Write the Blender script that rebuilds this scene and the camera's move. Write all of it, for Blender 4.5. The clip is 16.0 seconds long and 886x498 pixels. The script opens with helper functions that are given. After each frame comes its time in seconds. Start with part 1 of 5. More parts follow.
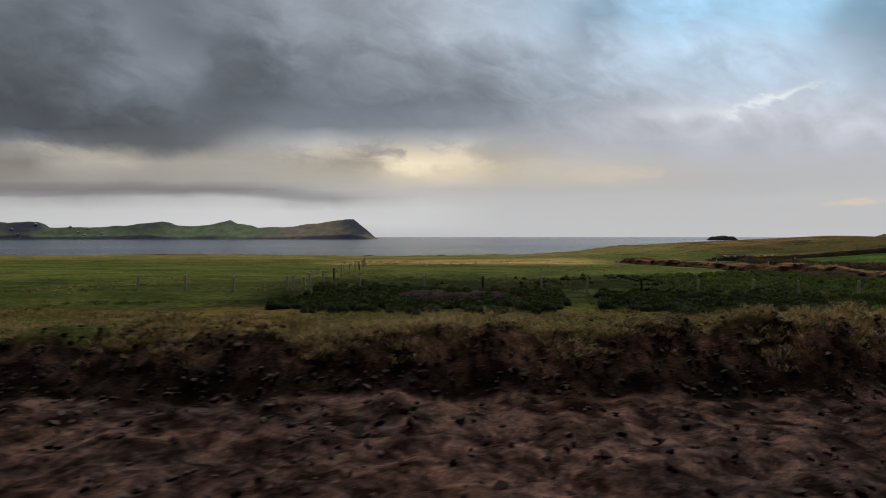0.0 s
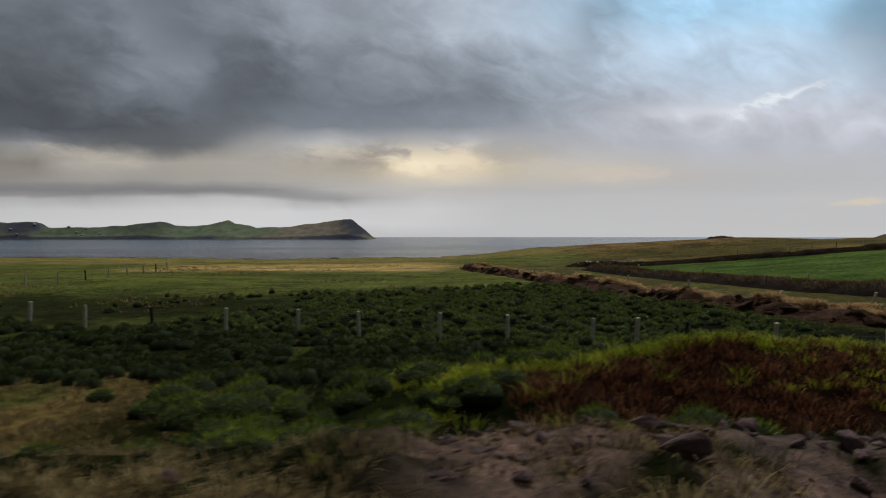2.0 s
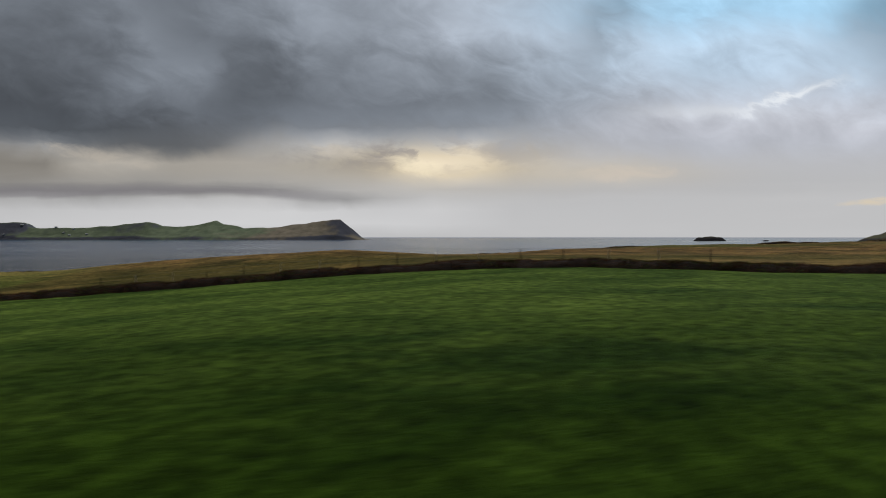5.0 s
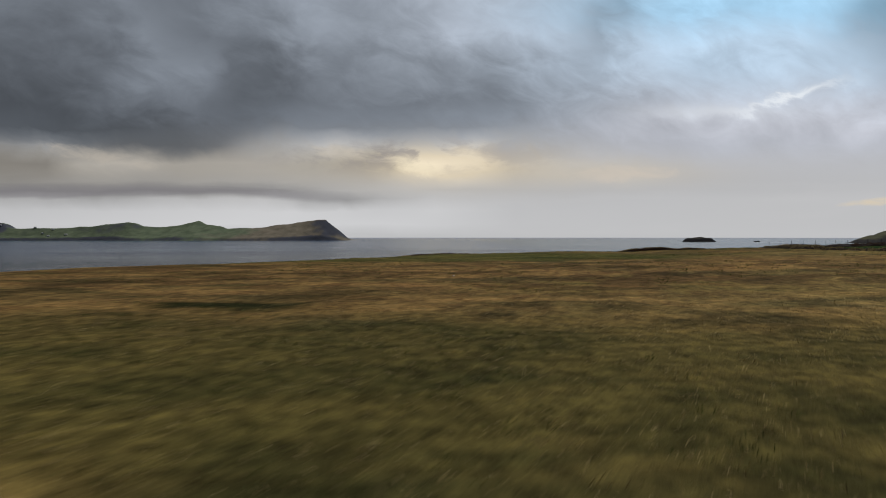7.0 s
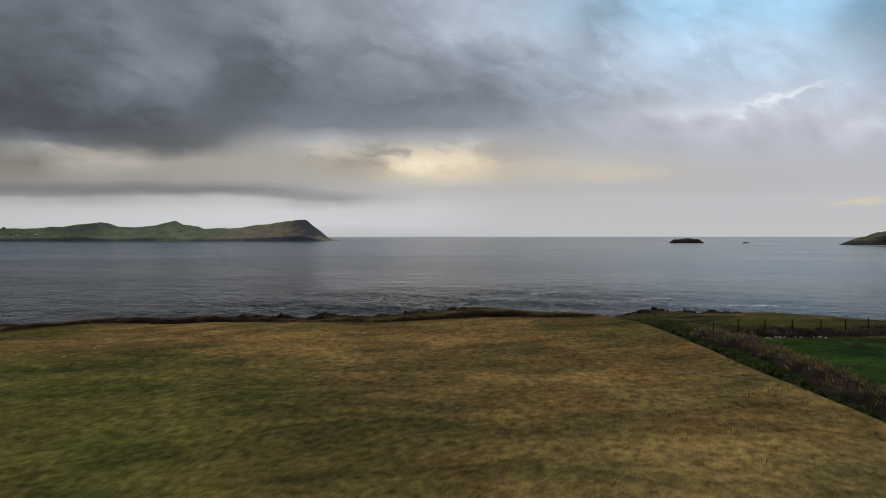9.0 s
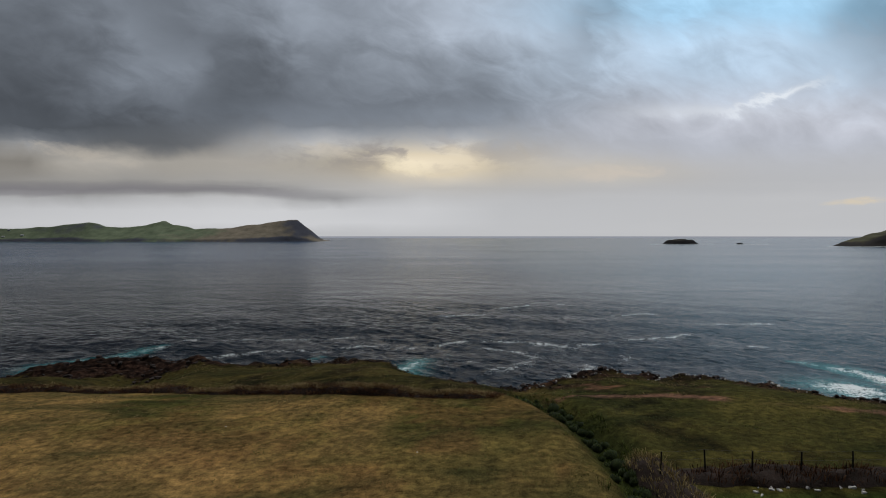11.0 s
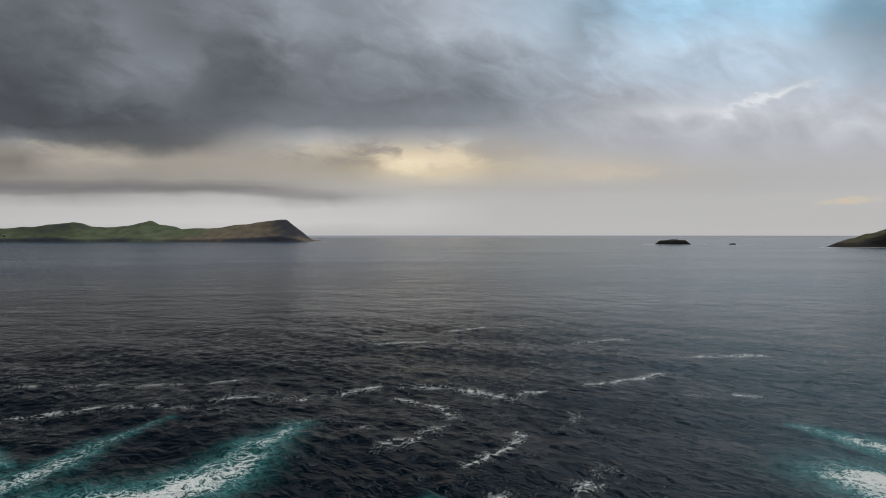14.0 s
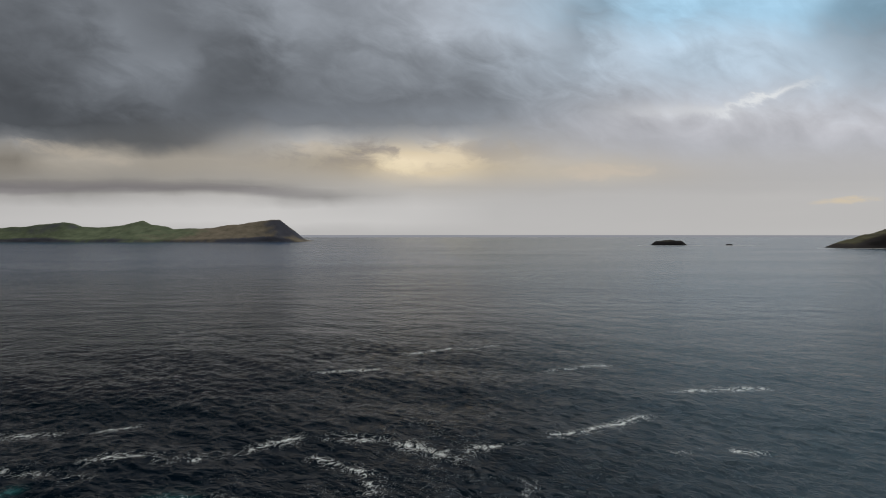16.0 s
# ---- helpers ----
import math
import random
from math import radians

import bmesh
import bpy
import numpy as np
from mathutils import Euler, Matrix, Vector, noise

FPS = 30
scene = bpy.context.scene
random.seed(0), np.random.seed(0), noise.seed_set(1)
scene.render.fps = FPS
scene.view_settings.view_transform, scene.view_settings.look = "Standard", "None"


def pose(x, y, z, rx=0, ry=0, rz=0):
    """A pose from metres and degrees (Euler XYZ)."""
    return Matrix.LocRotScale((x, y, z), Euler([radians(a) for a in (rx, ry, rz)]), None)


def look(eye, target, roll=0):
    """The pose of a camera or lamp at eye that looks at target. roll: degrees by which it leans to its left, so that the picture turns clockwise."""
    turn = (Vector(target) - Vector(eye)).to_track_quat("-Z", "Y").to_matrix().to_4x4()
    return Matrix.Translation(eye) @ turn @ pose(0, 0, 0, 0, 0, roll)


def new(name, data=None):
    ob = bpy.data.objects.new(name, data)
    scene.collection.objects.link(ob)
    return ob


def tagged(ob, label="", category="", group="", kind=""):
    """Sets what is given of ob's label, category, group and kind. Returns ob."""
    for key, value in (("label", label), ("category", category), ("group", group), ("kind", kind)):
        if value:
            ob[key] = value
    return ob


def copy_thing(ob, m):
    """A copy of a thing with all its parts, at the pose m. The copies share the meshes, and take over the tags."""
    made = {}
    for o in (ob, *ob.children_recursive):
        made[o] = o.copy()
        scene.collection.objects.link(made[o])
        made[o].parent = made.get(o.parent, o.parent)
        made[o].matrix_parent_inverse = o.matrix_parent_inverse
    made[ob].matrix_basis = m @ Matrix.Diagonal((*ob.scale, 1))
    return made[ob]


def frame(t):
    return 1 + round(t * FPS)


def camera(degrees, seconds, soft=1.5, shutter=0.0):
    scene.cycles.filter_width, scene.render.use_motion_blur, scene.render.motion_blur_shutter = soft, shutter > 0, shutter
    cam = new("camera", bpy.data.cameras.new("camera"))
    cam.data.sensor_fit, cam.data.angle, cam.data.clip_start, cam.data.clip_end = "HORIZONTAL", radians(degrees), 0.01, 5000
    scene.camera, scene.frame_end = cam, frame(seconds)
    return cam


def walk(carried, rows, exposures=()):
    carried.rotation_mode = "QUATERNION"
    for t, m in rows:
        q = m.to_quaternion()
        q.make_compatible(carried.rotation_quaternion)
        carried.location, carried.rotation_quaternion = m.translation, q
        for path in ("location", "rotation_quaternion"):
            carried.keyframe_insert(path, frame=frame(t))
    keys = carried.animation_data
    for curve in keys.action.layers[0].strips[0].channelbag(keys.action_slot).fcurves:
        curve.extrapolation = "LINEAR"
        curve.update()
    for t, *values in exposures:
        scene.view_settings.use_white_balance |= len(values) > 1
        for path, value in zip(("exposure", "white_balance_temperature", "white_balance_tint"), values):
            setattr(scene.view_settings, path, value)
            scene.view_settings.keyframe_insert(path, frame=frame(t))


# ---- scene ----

# ---- camera ----
cam = camera(77.0, 16.0, soft=1.0, shutter=0.2)
PATH = [
    (0.0, 0.00, -0.01, 12.05, 88.680, -0.436),
    (0.5, 6.84, 3.15, 12.11, 88.680, -0.314),
    (1.0, 13.62, 6.29, 12.15, 88.680, -0.158),
    (1.5, 20.22, 9.30, 12.21, 88.680, -0.037),
    (2.0, 26.65, 12.23, 12.36, 88.679, 0.071),
    (2.5, 33.07, 14.95, 12.62, 88.678, 0.179),
    (3.0, 39.41, 17.43, 12.91, 88.677, 0.277),
    (3.5, 45.86, 21.34, 13.15, 88.676, 0.401),
    (3.6, 47.67, 23.23, 13.24, 88.676, 0.439),
    (3.7, 49.95, 25.42, 13.34, 88.676, 0.477),
    (3.8, 52.75, 27.61, 13.47, 88.675, 0.513),
    (3.9, 55.99, 29.56, 13.61, 88.675, 0.541),
    (4.0, 59.52, 31.21, 13.74, 88.674, 0.561),
    (4.1, 63.22, 32.58, 13.85, 88.676, 0.572),
    (4.2, 67.00, 33.73, 13.93, 88.677, 0.582),
    (4.3, 70.82, 34.74, 14.00, 88.679, 0.593),
    (4.5, 78.38, 36.74, 14.09, 88.683, 0.626),
    (4.7, 85.79, 38.78, 14.09, 88.687, 0.672),
    (5.0, 96.55, 42.12, 13.99, 88.694, 0.756),
    (5.5, 113.15, 49.35, 13.66, 88.706, 0.899),
    (6.0, 127.61, 59.86, 13.50, 88.717, 0.978),
    (6.5, 139.71, 73.91, 13.80, 88.726, 0.949),
    (7.0, 150.02, 89.84, 14.62, 88.733, 0.841),
    (7.5, 159.67, 105.84, 15.64, 88.710, 0.712),
    (8.0, 169.19, 121.46, 16.94, 88.687, 0.544),
    (8.5, 178.09, 135.17, 18.48, 88.663, 0.318),
    (9.0, 185.22, 146.11, 19.99, 88.639, 0.119),
    (9.5, 189.50, 152.96, 21.09, 88.628, -0.020),
    (10.0, 192.02, 157.32, 21.79, 88.617, -0.126),
    (10.5, 193.93, 160.82, 22.24, 88.608, -0.224),
    (11.0, 195.96, 164.37, 22.63, 88.598, -0.325),
    (11.5, 198.38, 168.32, 23.09, 88.589, -0.428),
    (12.0, 201.12, 172.67, 23.58, 88.579, -0.519),
    (12.5, 203.75, 177.22, 23.99, 88.570, -0.590),
    (13.0, 205.90, 181.10, 24.50, 88.546, -0.676),
    (13.5, 208.34, 184.95, 25.10, 88.527, -0.768),
    (14.0, 210.80, 189.05, 25.70, 88.514, -0.838),
    (14.5, 213.25, 193.20, 26.38, 88.502, -0.908),
    (15.0, 215.60, 197.40, 27.08, 88.490, -0.985),
    (15.5, 217.85, 201.65, 27.70, 88.477, -1.060),
    (16.0, 219.75, 205.90, 28.20, 88.466, -1.125),
]
walk(cam, [(t, pose(x, y, z, tilt, 0, turn)) for t, x, y, z, tilt, turn in PATH],
     [(0, 0.05, 6480, 10), (5, 0.05, 6480, 10), (9, 0.04, 6400, 10), (12, 0.02, 6380, 10), (14, -0.06, 6620, 10), (16, -0.08, 6700, 10)])


# ---- node helpers ----
def srgb(r, g, b):
    """Linear colour from 8-bit values."""
    return tuple((c / 255 / 12.92) if c < 11 else ((c / 255 + 0.055) / 1.055) ** 2.4 for c in (r, g, b)) + (1.0,)


class Nodes:
    """A small writer of node trees."""

    def __init__(self, tree):
        self.tree = tree
        tree.nodes.clear()

    def add(self, kind):
        return self.tree.nodes.new(kind)

    def link(self, a, b):
        self.tree.links.new(a, b)

    def put(self, socket, value):
        if isinstance(value, bpy.types.NodeSocket):
            self.link(value, socket)
        elif isinstance(value, (tuple, list)) and socket.type == "RGBA" and len(value) == 3:
            socket.default_value = (*value, 1)
        else:
            socket.default_value = value

    def math(self, op, a, b=0.0, c=0.0, clamp=False):
        node = self.add("ShaderNodeMath")
        node.operation, node.use_clamp = op, clamp
        for socket, value in zip(node.inputs, (a, b, c)):
            self.put(socket, value)
        return node.outputs[0]

    def step(self, x, low, high):
        node = self.add("ShaderNodeMapRange")
        node.interpolation_type = "SMOOTHSTEP"
        for name, value in (("Value", x), ("From Min", low), ("From Max", high)):
            self.put(node.inputs[name], value)
        return node.outputs[0]

    def bell(self, x, centre, width):
        d = self.math("DIVIDE", self.math("SUBTRACT", x, centre), width)
        return self.math("EXPONENT", self.math("MULTIPLY", self.math("MULTIPLY", d, d), -1.0))

    def mix(self, f, a, b, blend="MIX"):
        node = self.add("ShaderNodeMix")
        node.data_type, node.blend_type = "RGBA", blend
        self.put(node.inputs[0], f), self.put(node.inputs[6], a), self.put(node.inputs[7], b)
        return node.outputs[2]

    def vec(self, x, y, z=0.0):
        node = self.add("ShaderNodeCombineXYZ")
        for socket, value in zip(node.inputs, (x, y, z)):
            self.put(socket, value)
        return node.outputs[0]

    def noise(self, where, scale, detail=4.0, rough=0.55, distortion=0.0):
        node = self.add("ShaderNodeTexNoise")
        self.put(node.inputs["Vector"], where)
        node.inputs["Scale"].default_value, node.inputs["Detail"].default_value = scale, detail
        node.inputs["Roughness"].default_value, node.inputs["Distortion"].default_value = rough, distortion
        return node.outputs["Fac"]

    def scaled(self, where, x, y, z):
        node = self.add("ShaderNodeVectorMath")
        node.operation = "MULTIPLY"
        self.link(where, node.inputs[0])
        node.inputs[1].default_value = (x, y, z)
        return node.outputs[0]

    def attribute(self, name):
        node = self.add("ShaderNodeAttribute")
        node.attribute_name = name
        return node

    def ramp(self, f, *stops):
        node = self.add("ShaderNodeValToRGB")
        while len(node.color_ramp.elements) < len(stops):
            node.color_ramp.elements.new(0.5)
        for e, (at, colour) in zip(node.color_ramp.elements, stops):
            e.position, e.color = at, (*colour[:3], 1)
        self.put(node.inputs[0], f)
        return node.outputs[0]


# ---- sky: broken evening cloud over the sea ----
SUN_ELEVATION, SUN_TURN = radians(69.0), radians(10.0)
world = bpy.data.worlds.new("overcast_sky")
scene.world = world
world.use_nodes = True
w = Nodes(world.node_tree)
ray = w.add("ShaderNodeTexCoord").outputs["Generated"]
split = w.add("ShaderNodeSeparateXYZ")
w.link(ray, split.inputs[0])
dx, dy, dz = split.outputs
ahead = w.math("MAXIMUM", dy, 0.22)
u = w.math("DIVIDE", dx, ahead)
v = w.math("DIVIDE", dz, ahead)
big = w.noise(w.vec(u, w.math("MULTIPLY", v, 1.7)), 3.0, 4, 0.5, 0.4)
rise = w.noise(w.vec(w.math("ADD", u, 4.0), w.math("MULTIPLY", v, 1.6)), 5.0, 5, 0.55, 0.5)
fine = w.noise(w.vec(w.math("ADD", w.math("ADD", u, 9.0), w.math("MULTIPLY", v, 0.7)), w.math("MULTIPLY", v, 1.5)), 13.0, 6, 0.58, 0.5)
wisp = w.noise(w.vec(w.math("MULTIPLY", u, 0.55), w.math("MULTIPLY", v, 4.5), 3.0), 9.0, 5, 0.55, 0.6)
# cloud edges are torn: every lookup is shifted by noise, less so low down where the bands lie flat
loose = w.math("ADD", 0.25, w.math("MULTIPLY", w.step(v, 0.08, 0.24), 0.75))
shift = w.math("ADD", w.math("MULTIPLY", w.math("SUBTRACT", big, 0.5), 0.11), w.math("MULTIPLY", w.math("SUBTRACT", fine, 0.5), 0.10))
uu = w.math("ADD", u, w.math("MULTIPLY", shift, loose))
lift = w.math("ADD", w.math("MULTIPLY", w.math("SUBTRACT", rise, 0.5), 0.055), w.math("MULTIPLY", w.math("SUBTRACT", fine, 0.5), 0.045))
vv = w.math("ADD", v, w.math("MULTIPLY", lift, loose))
across = w.math("ADD", w.math("MULTIPLY", uu, 0.6286), 0.5)


def cloud_row(*stops):
    """Grey of the cloud along one level: (place across the sky from 0 to 1, tone)."""
    return w.ramp(across, *((at, srgb(tone, tone, tone)) for at, tone in stops))


LEVELS = [
    (0.003, cloud_row((0.0, 186), (1.0, 190))),
    (0.022, cloud_row((0.0, 193), (0.26, 204), (0.45, 201), (0.57, 189), (1.0, 188))),
    (0.047, cloud_row((0.0, 188), (0.32, 203), (0.42, 195), (0.48, 199), (0.57, 187), (1.0, 188))),
    (0.068, cloud_row((0.0, 168), (0.10, 163), (0.19, 179), (0.29, 187), (0.335, 165), (0.385, 152), (0.42, 170), (0.48, 187), (0.6, 184), (1.0, 189))),
    (0.083, cloud_row((0.0, 122), (0.13, 120), (0.26, 130), (0.31, 142), (0.36, 166), (0.45, 182), (0.57, 179), (0.77, 181), (1.0, 186))),
    (0.100, cloud_row((0.0, 134), (0.08, 144), (0.19, 151), (0.32, 162), (0.41, 171), (0.46, 191), (0.51, 197), (0.57, 180), (0.70, 185), (0.77, 180), (1.0, 184))),
    (0.131, cloud_row((0.0, 126), (0.04, 124), (0.08, 161), (0.13, 168), (0.19, 154), (0.27, 162), (0.40, 161), (0.435, 186), (0.455, 222), (0.485, 222), (0.53, 206), (0.57, 184), (0.66, 186), (0.74, 183), (1.0, 184))),
    (0.164, cloud_row((0.0, 140), (0.04, 158), (0.08, 132), (0.13, 104), (0.19, 101), (0.245, 118), (0.29, 150), (0.345, 175), (0.37, 183), (0.43, 169), (0.485, 180), (0.523, 190), (0.56, 173), (0.61, 170), (0.70, 181), (0.83, 183), (1.0, 190))),
    (0.196, cloud_row((0.0, 88), (0.06, 78), (0.13, 81), (0.19, 94), (0.255, 110), (0.32, 129), (0.38, 127), (0.45, 132), (0.51, 138), (0.57, 151), (0.64, 169), (0.70, 185), (0.77, 188), (0.89, 189), (1.0, 193))),
    (0.240, cloud_row((0.0, 81), (0.06, 83), (0.13, 104), (0.19, 117), (0.255, 98), (0.32, 108), (0.38, 115), (0.45, 117), (0.50, 127), (0.56, 129), (0.625, 158), (0.69, 178), (0.77, 196), (0.86, 205), (0.92, 205), (1.0, 195))),
    (0.300, cloud_row((0.0, 91), (0.05, 93), (0.115, 103), (0.165, 130), (0.217, 132), (0.24, 104), (0.29, 101), (0.345, 122), (0.41, 128), (0.485, 144), (0.54, 146), (0.60, 167), (0.655, 182), (0.70, 215), (0.77, 200), (0.83, 200), (0.89, 212), (0.96, 205), (1.0, 187))),
    (0.362, cloud_row((0.0, 104), (0.06, 105), (0.115, 112), (0.16, 130), (0.21, 111), (0.27, 116), (0.33, 146), (0.395, 146), (0.46, 160), (0.51, 186), (0.575, 194), (0.625, 195), (0.66, 173), (0.70, 208), (0.77, 218), (0.83, 227), (0.89, 224), (0.96, 185), (1.0, 169))),
    (0.424, cloud_row((0.0, 112), (0.06, 116), (0.13, 126), (0.165, 118), (0.21, 112), (0.29, 137), (0.36, 151), (0.43, 151), (0.485, 170), (0.54, 187), (0.64, 194), (0.69, 179), (0.72, 209), (0.785, 232), (0.86, 232), (0.925, 228), (0.97, 184), (1.0, 174))),
]
tone = LEVELS[0][1]
for (low, _), (high_up, row) in zip(LEVELS, LEVELS[1:]):
    tone = w.mix(w.math("DIVIDE", w.math("SUBTRACT", vv, low), high_up - low, clamp=True), tone, row)
# soft billows inside the masses
billow = w.math("ADD", w.math("MULTIPLY", rise, 0.5), w.math("MULTIPLY", fine, 0.5))
billow = w.ramp(billow, (0.34, (0.86, 0.86, 0.86)), (0.5, (1.01, 1.01, 1.01)), (0.66, (1.18, 1.18, 1.18)))
tone = w.mix(w.step(v, 0.10, 0.22), tone, w.mix(1.0, tone, billow, "MULTIPLY"))
# hue: cool grey deck, warm light round the hidden sun, thin blue where the cloud opens
clear = w.add("ShaderNodeTexSky")
clear.sky_type, clear.sun_disc, clear.sun_elevation, clear.sun_rotation = "NISHITA", False, SUN_ELEVATION, SUN_TURN
cool = w.mix(w.step(vv, 0.13, 0.22), (1.0, 1.0, 1.01), (0.88, 0.985, 1.14))
opening = w.math("MULTIPLY", w.step(uu, -0.05, 0.45), w.math("ADD", w.math("MULTIPLY", w.step(vv, 0.18, 0.34), 0.45), w.math("MULTIPLY", w.step(vv, 0.33, 0.41), 0.55)))
cool = w.mix(opening, cool, w.mix(0.25, (0.63, 1.03, 1.36), w.mix(1.0, clear.outputs[0], (0.03, 0.03, 0.03), "MULTIPLY")))
cool = w.mix(w.math("MULTIPLY", w.step(uu, 0.06, 0.40), w.bell(vv, 0.19, 0.06)), cool, (0.95, 0.985, 1.09))
warm = w.math("ADD", w.math("MULTIPLY", w.bell(uu, -0.01, 0.16), w.bell(vv, 0.128, 0.035)), w.math("MULTIPLY", w.step(uu, 0.45, -0.35), w.math("MULTIPLY", w.bell(vv, 0.127, 0.04), 0.45)), clamp=True)
warm = w.math("ADD", warm, w.math("MULTIPLY", w.bell(uu, 0.30, 0.16), w.math("MULTIPLY", w.bell(vv, 0.112, 0.022), 0.45)), clamp=True)
sky = w.mix(1.0, tone, w.mix(warm, cool, (1.18, 1.02, 0.76)), "MULTIPLY")
hem = w.math("ADD", 0.176, w.math("ADD", w.math("MULTIPLY", u, -0.075), w.math("MULTIPLY", w.step(u, -0.48, -0.30), 0.052)))
hem = w.math("SUBTRACT", w.math("ADD", v, w.math("ADD", w.math("MULTIPLY", w.math("SUBTRACT", fine, 0.5), 0.03), w.math("MULTIPLY", w.math("SUBTRACT", rise, 0.5), 0.03))), w.math("SUBTRACT", hem, 0.072))
hem = w.math("MULTIPLY", w.math("MULTIPLY", w.step(hem, -0.010, 0.022), w.step(hem, 0.075, 0.02)), w.step(u, -0.20, -0.50))
sky = w.mix(w.math("MULTIPLY", hem, 0.5), sky, srgb(84, 90, 97))
puff = w.noise(w.vec(u, w.math("MULTIPLY", v, 2.2), 5.0), 11.0, 6, 0.6, 0.4)
puff = w.math("MULTIPLY", w.step(puff, 0.47, 0.60), w.math("MULTIPLY", w.bell(u, -0.08, 0.20), w.bell(v, 0.146, 0.026)))
sky = w.mix(w.math("MULTIPLY", puff, 0.65), sky, srgb(138, 133, 134))
# a bright rift and its thin tail
rift = w.math("SUBTRACT", v, w.math("ADD", 0.252, w.math("MULTIPLY", w.math("SUBTRACT", u, 0.6), 0.30)))
rift = w.math("ADD", rift, w.math("MULTIPLY", w.math("SUBTRACT", fine, 0.5), 0.09))
tail = w.math("ADD", w.math("SUBTRACT", v, 0.222), w.math("MULTIPLY", w.math("SUBTRACT", fine, 0.5), 0.03))
rift = w.math("ADD", w.math("MULTIPLY", w.bell(rift, -0.003, 0.0075), w.bell(u, 0.60, 0.075)), w.math("MULTIPLY", w.math("MULTIPLY", w.bell(tail, 0.0, 0.012), w.bell(u, 0.46, 0.12)), 0.4), clamp=True)
sky = w.mix(w.math("MULTIPLY", rift, 0.72), sky, srgb(236, 240, 243))
# small torn gaps lit cream and yellow
torn = w.math("MULTIPLY", w.math("SUBTRACT", w.noise(w.vec(u, w.math("MULTIPLY", v, 2.4), 7.0), 16.0, 5, 0.62, 0.7), 0.5), 8.0)
GAPS = [(-0.060, 0.126, 0.040, 0.012, -0.20, 240, 226, 196, 0.7), (0.03, 0.137, 0.040, 0.016, 0.05, 230, 216, 190, 0.55), (-0.19, 0.150, 0.045, 0.009, -0.15, 206, 195, 178, 0.45), (-0.64, 0.146, 0.08, 0.010, -0.16, 186, 177, 164, 0.5),
        (0.30, 0.112, 0.07, 0.012, 0.03, 206, 194, 180, 0.5), (0.76, 0.062, 0.05, 0.005, 0.06, 216, 200, 172, 0.7)]
for cu, cv, su, sv, tilt, red, green, blue_part, weight in GAPS:
    side = w.math("DIVIDE", w.math("SUBTRACT", u, cu), su)
    up = w.math("DIVIDE", w.math("SUBTRACT", w.math("SUBTRACT", v, cv), w.math("MULTIPLY", w.math("SUBTRACT", u, cu), tilt)), sv)
    r = w.math("ADD", w.math("ADD", w.math("MULTIPLY", side, side), w.math("MULTIPLY", up, up)), torn)
    sky = w.mix(w.math("MULTIPLY", w.step(r, 2.6, -0.9), weight), sky, srgb(red, green, blue_part))
sky = w.mix(w.math("MULTIPLY", w.math("MULTIPLY", w.math("SUBTRACT", wisp, 0.5), 0.3, clamp=True), w.step(v, 0.17, 0.06)), sky, srgb(205, 203, 203))
bar = w.math("ADD", v, w.math("MULTIPLY", w.math("SUBTRACT", wisp, 0.5), 0.022))
bar = w.math("ADD", bar, w.math("MULTIPLY", w.step(u, -0.36, -0.14), 0.016))
bar = w.math("MULTIPLY", w.math("MULTIPLY", w.step(bar, 0.0685, 0.0785), w.step(bar, 0.100, 0.082)), w.step(u, -0.12, -0.32))
sky = w.mix(w.math("MULTIPLY", bar, 0.6), sky, srgb(126, 123, 127))
high = w.mix(w.step(uu, 0.22, 0.62), srgb(24, 28, 34), srgb(205, 228, 248))
sky = w.mix(w.step(v, 0.46, 0.66), sky, high)
# behind and overhead: even cloud; below the horizon: far water
around = w.mix(w.noise(ray, 3.0, 5), srgb(70, 76, 82), srgb(94, 100, 106))
around = w.mix(w.step(dz, 0.35, 0.85), srgb(60, 64, 69), around)
sky = w.mix(w.step(dy, 0.20, 0.42), around, sky)
sky = w.mix(w.step(dz, -0.0012, -0.0022), sky, srgb(140, 143, 152))
back = w.add("ShaderNodeBackground")
w.link(sky, back.inputs["Color"])
back.inputs["Strength"].default_value = 1.0
w.link(back.outputs[0], w.add("ShaderNodeOutputWorld").inputs["Surface"])

sun = new("sun", bpy.data.lights.new("sun", "SUN"))
sun.data.energy, sun.data.angle, sun.data.color = 1.66, radians(18), (1.0, 0.96, 0.89)
sun.matrix_world = look((0, 0, 0), (-math.sin(SUN_TURN) * math.cos(SUN_ELEVATION), -math.cos(SUN_ELEVATION), -math.sin(SUN_ELEVATION)))
scene.view_settings.exposure = 0.0


# ---- materials ----
def material(name):
    m = bpy.data.materials.new(name)
    m.use_nodes = True
    return m, Nodes(m.node_tree)


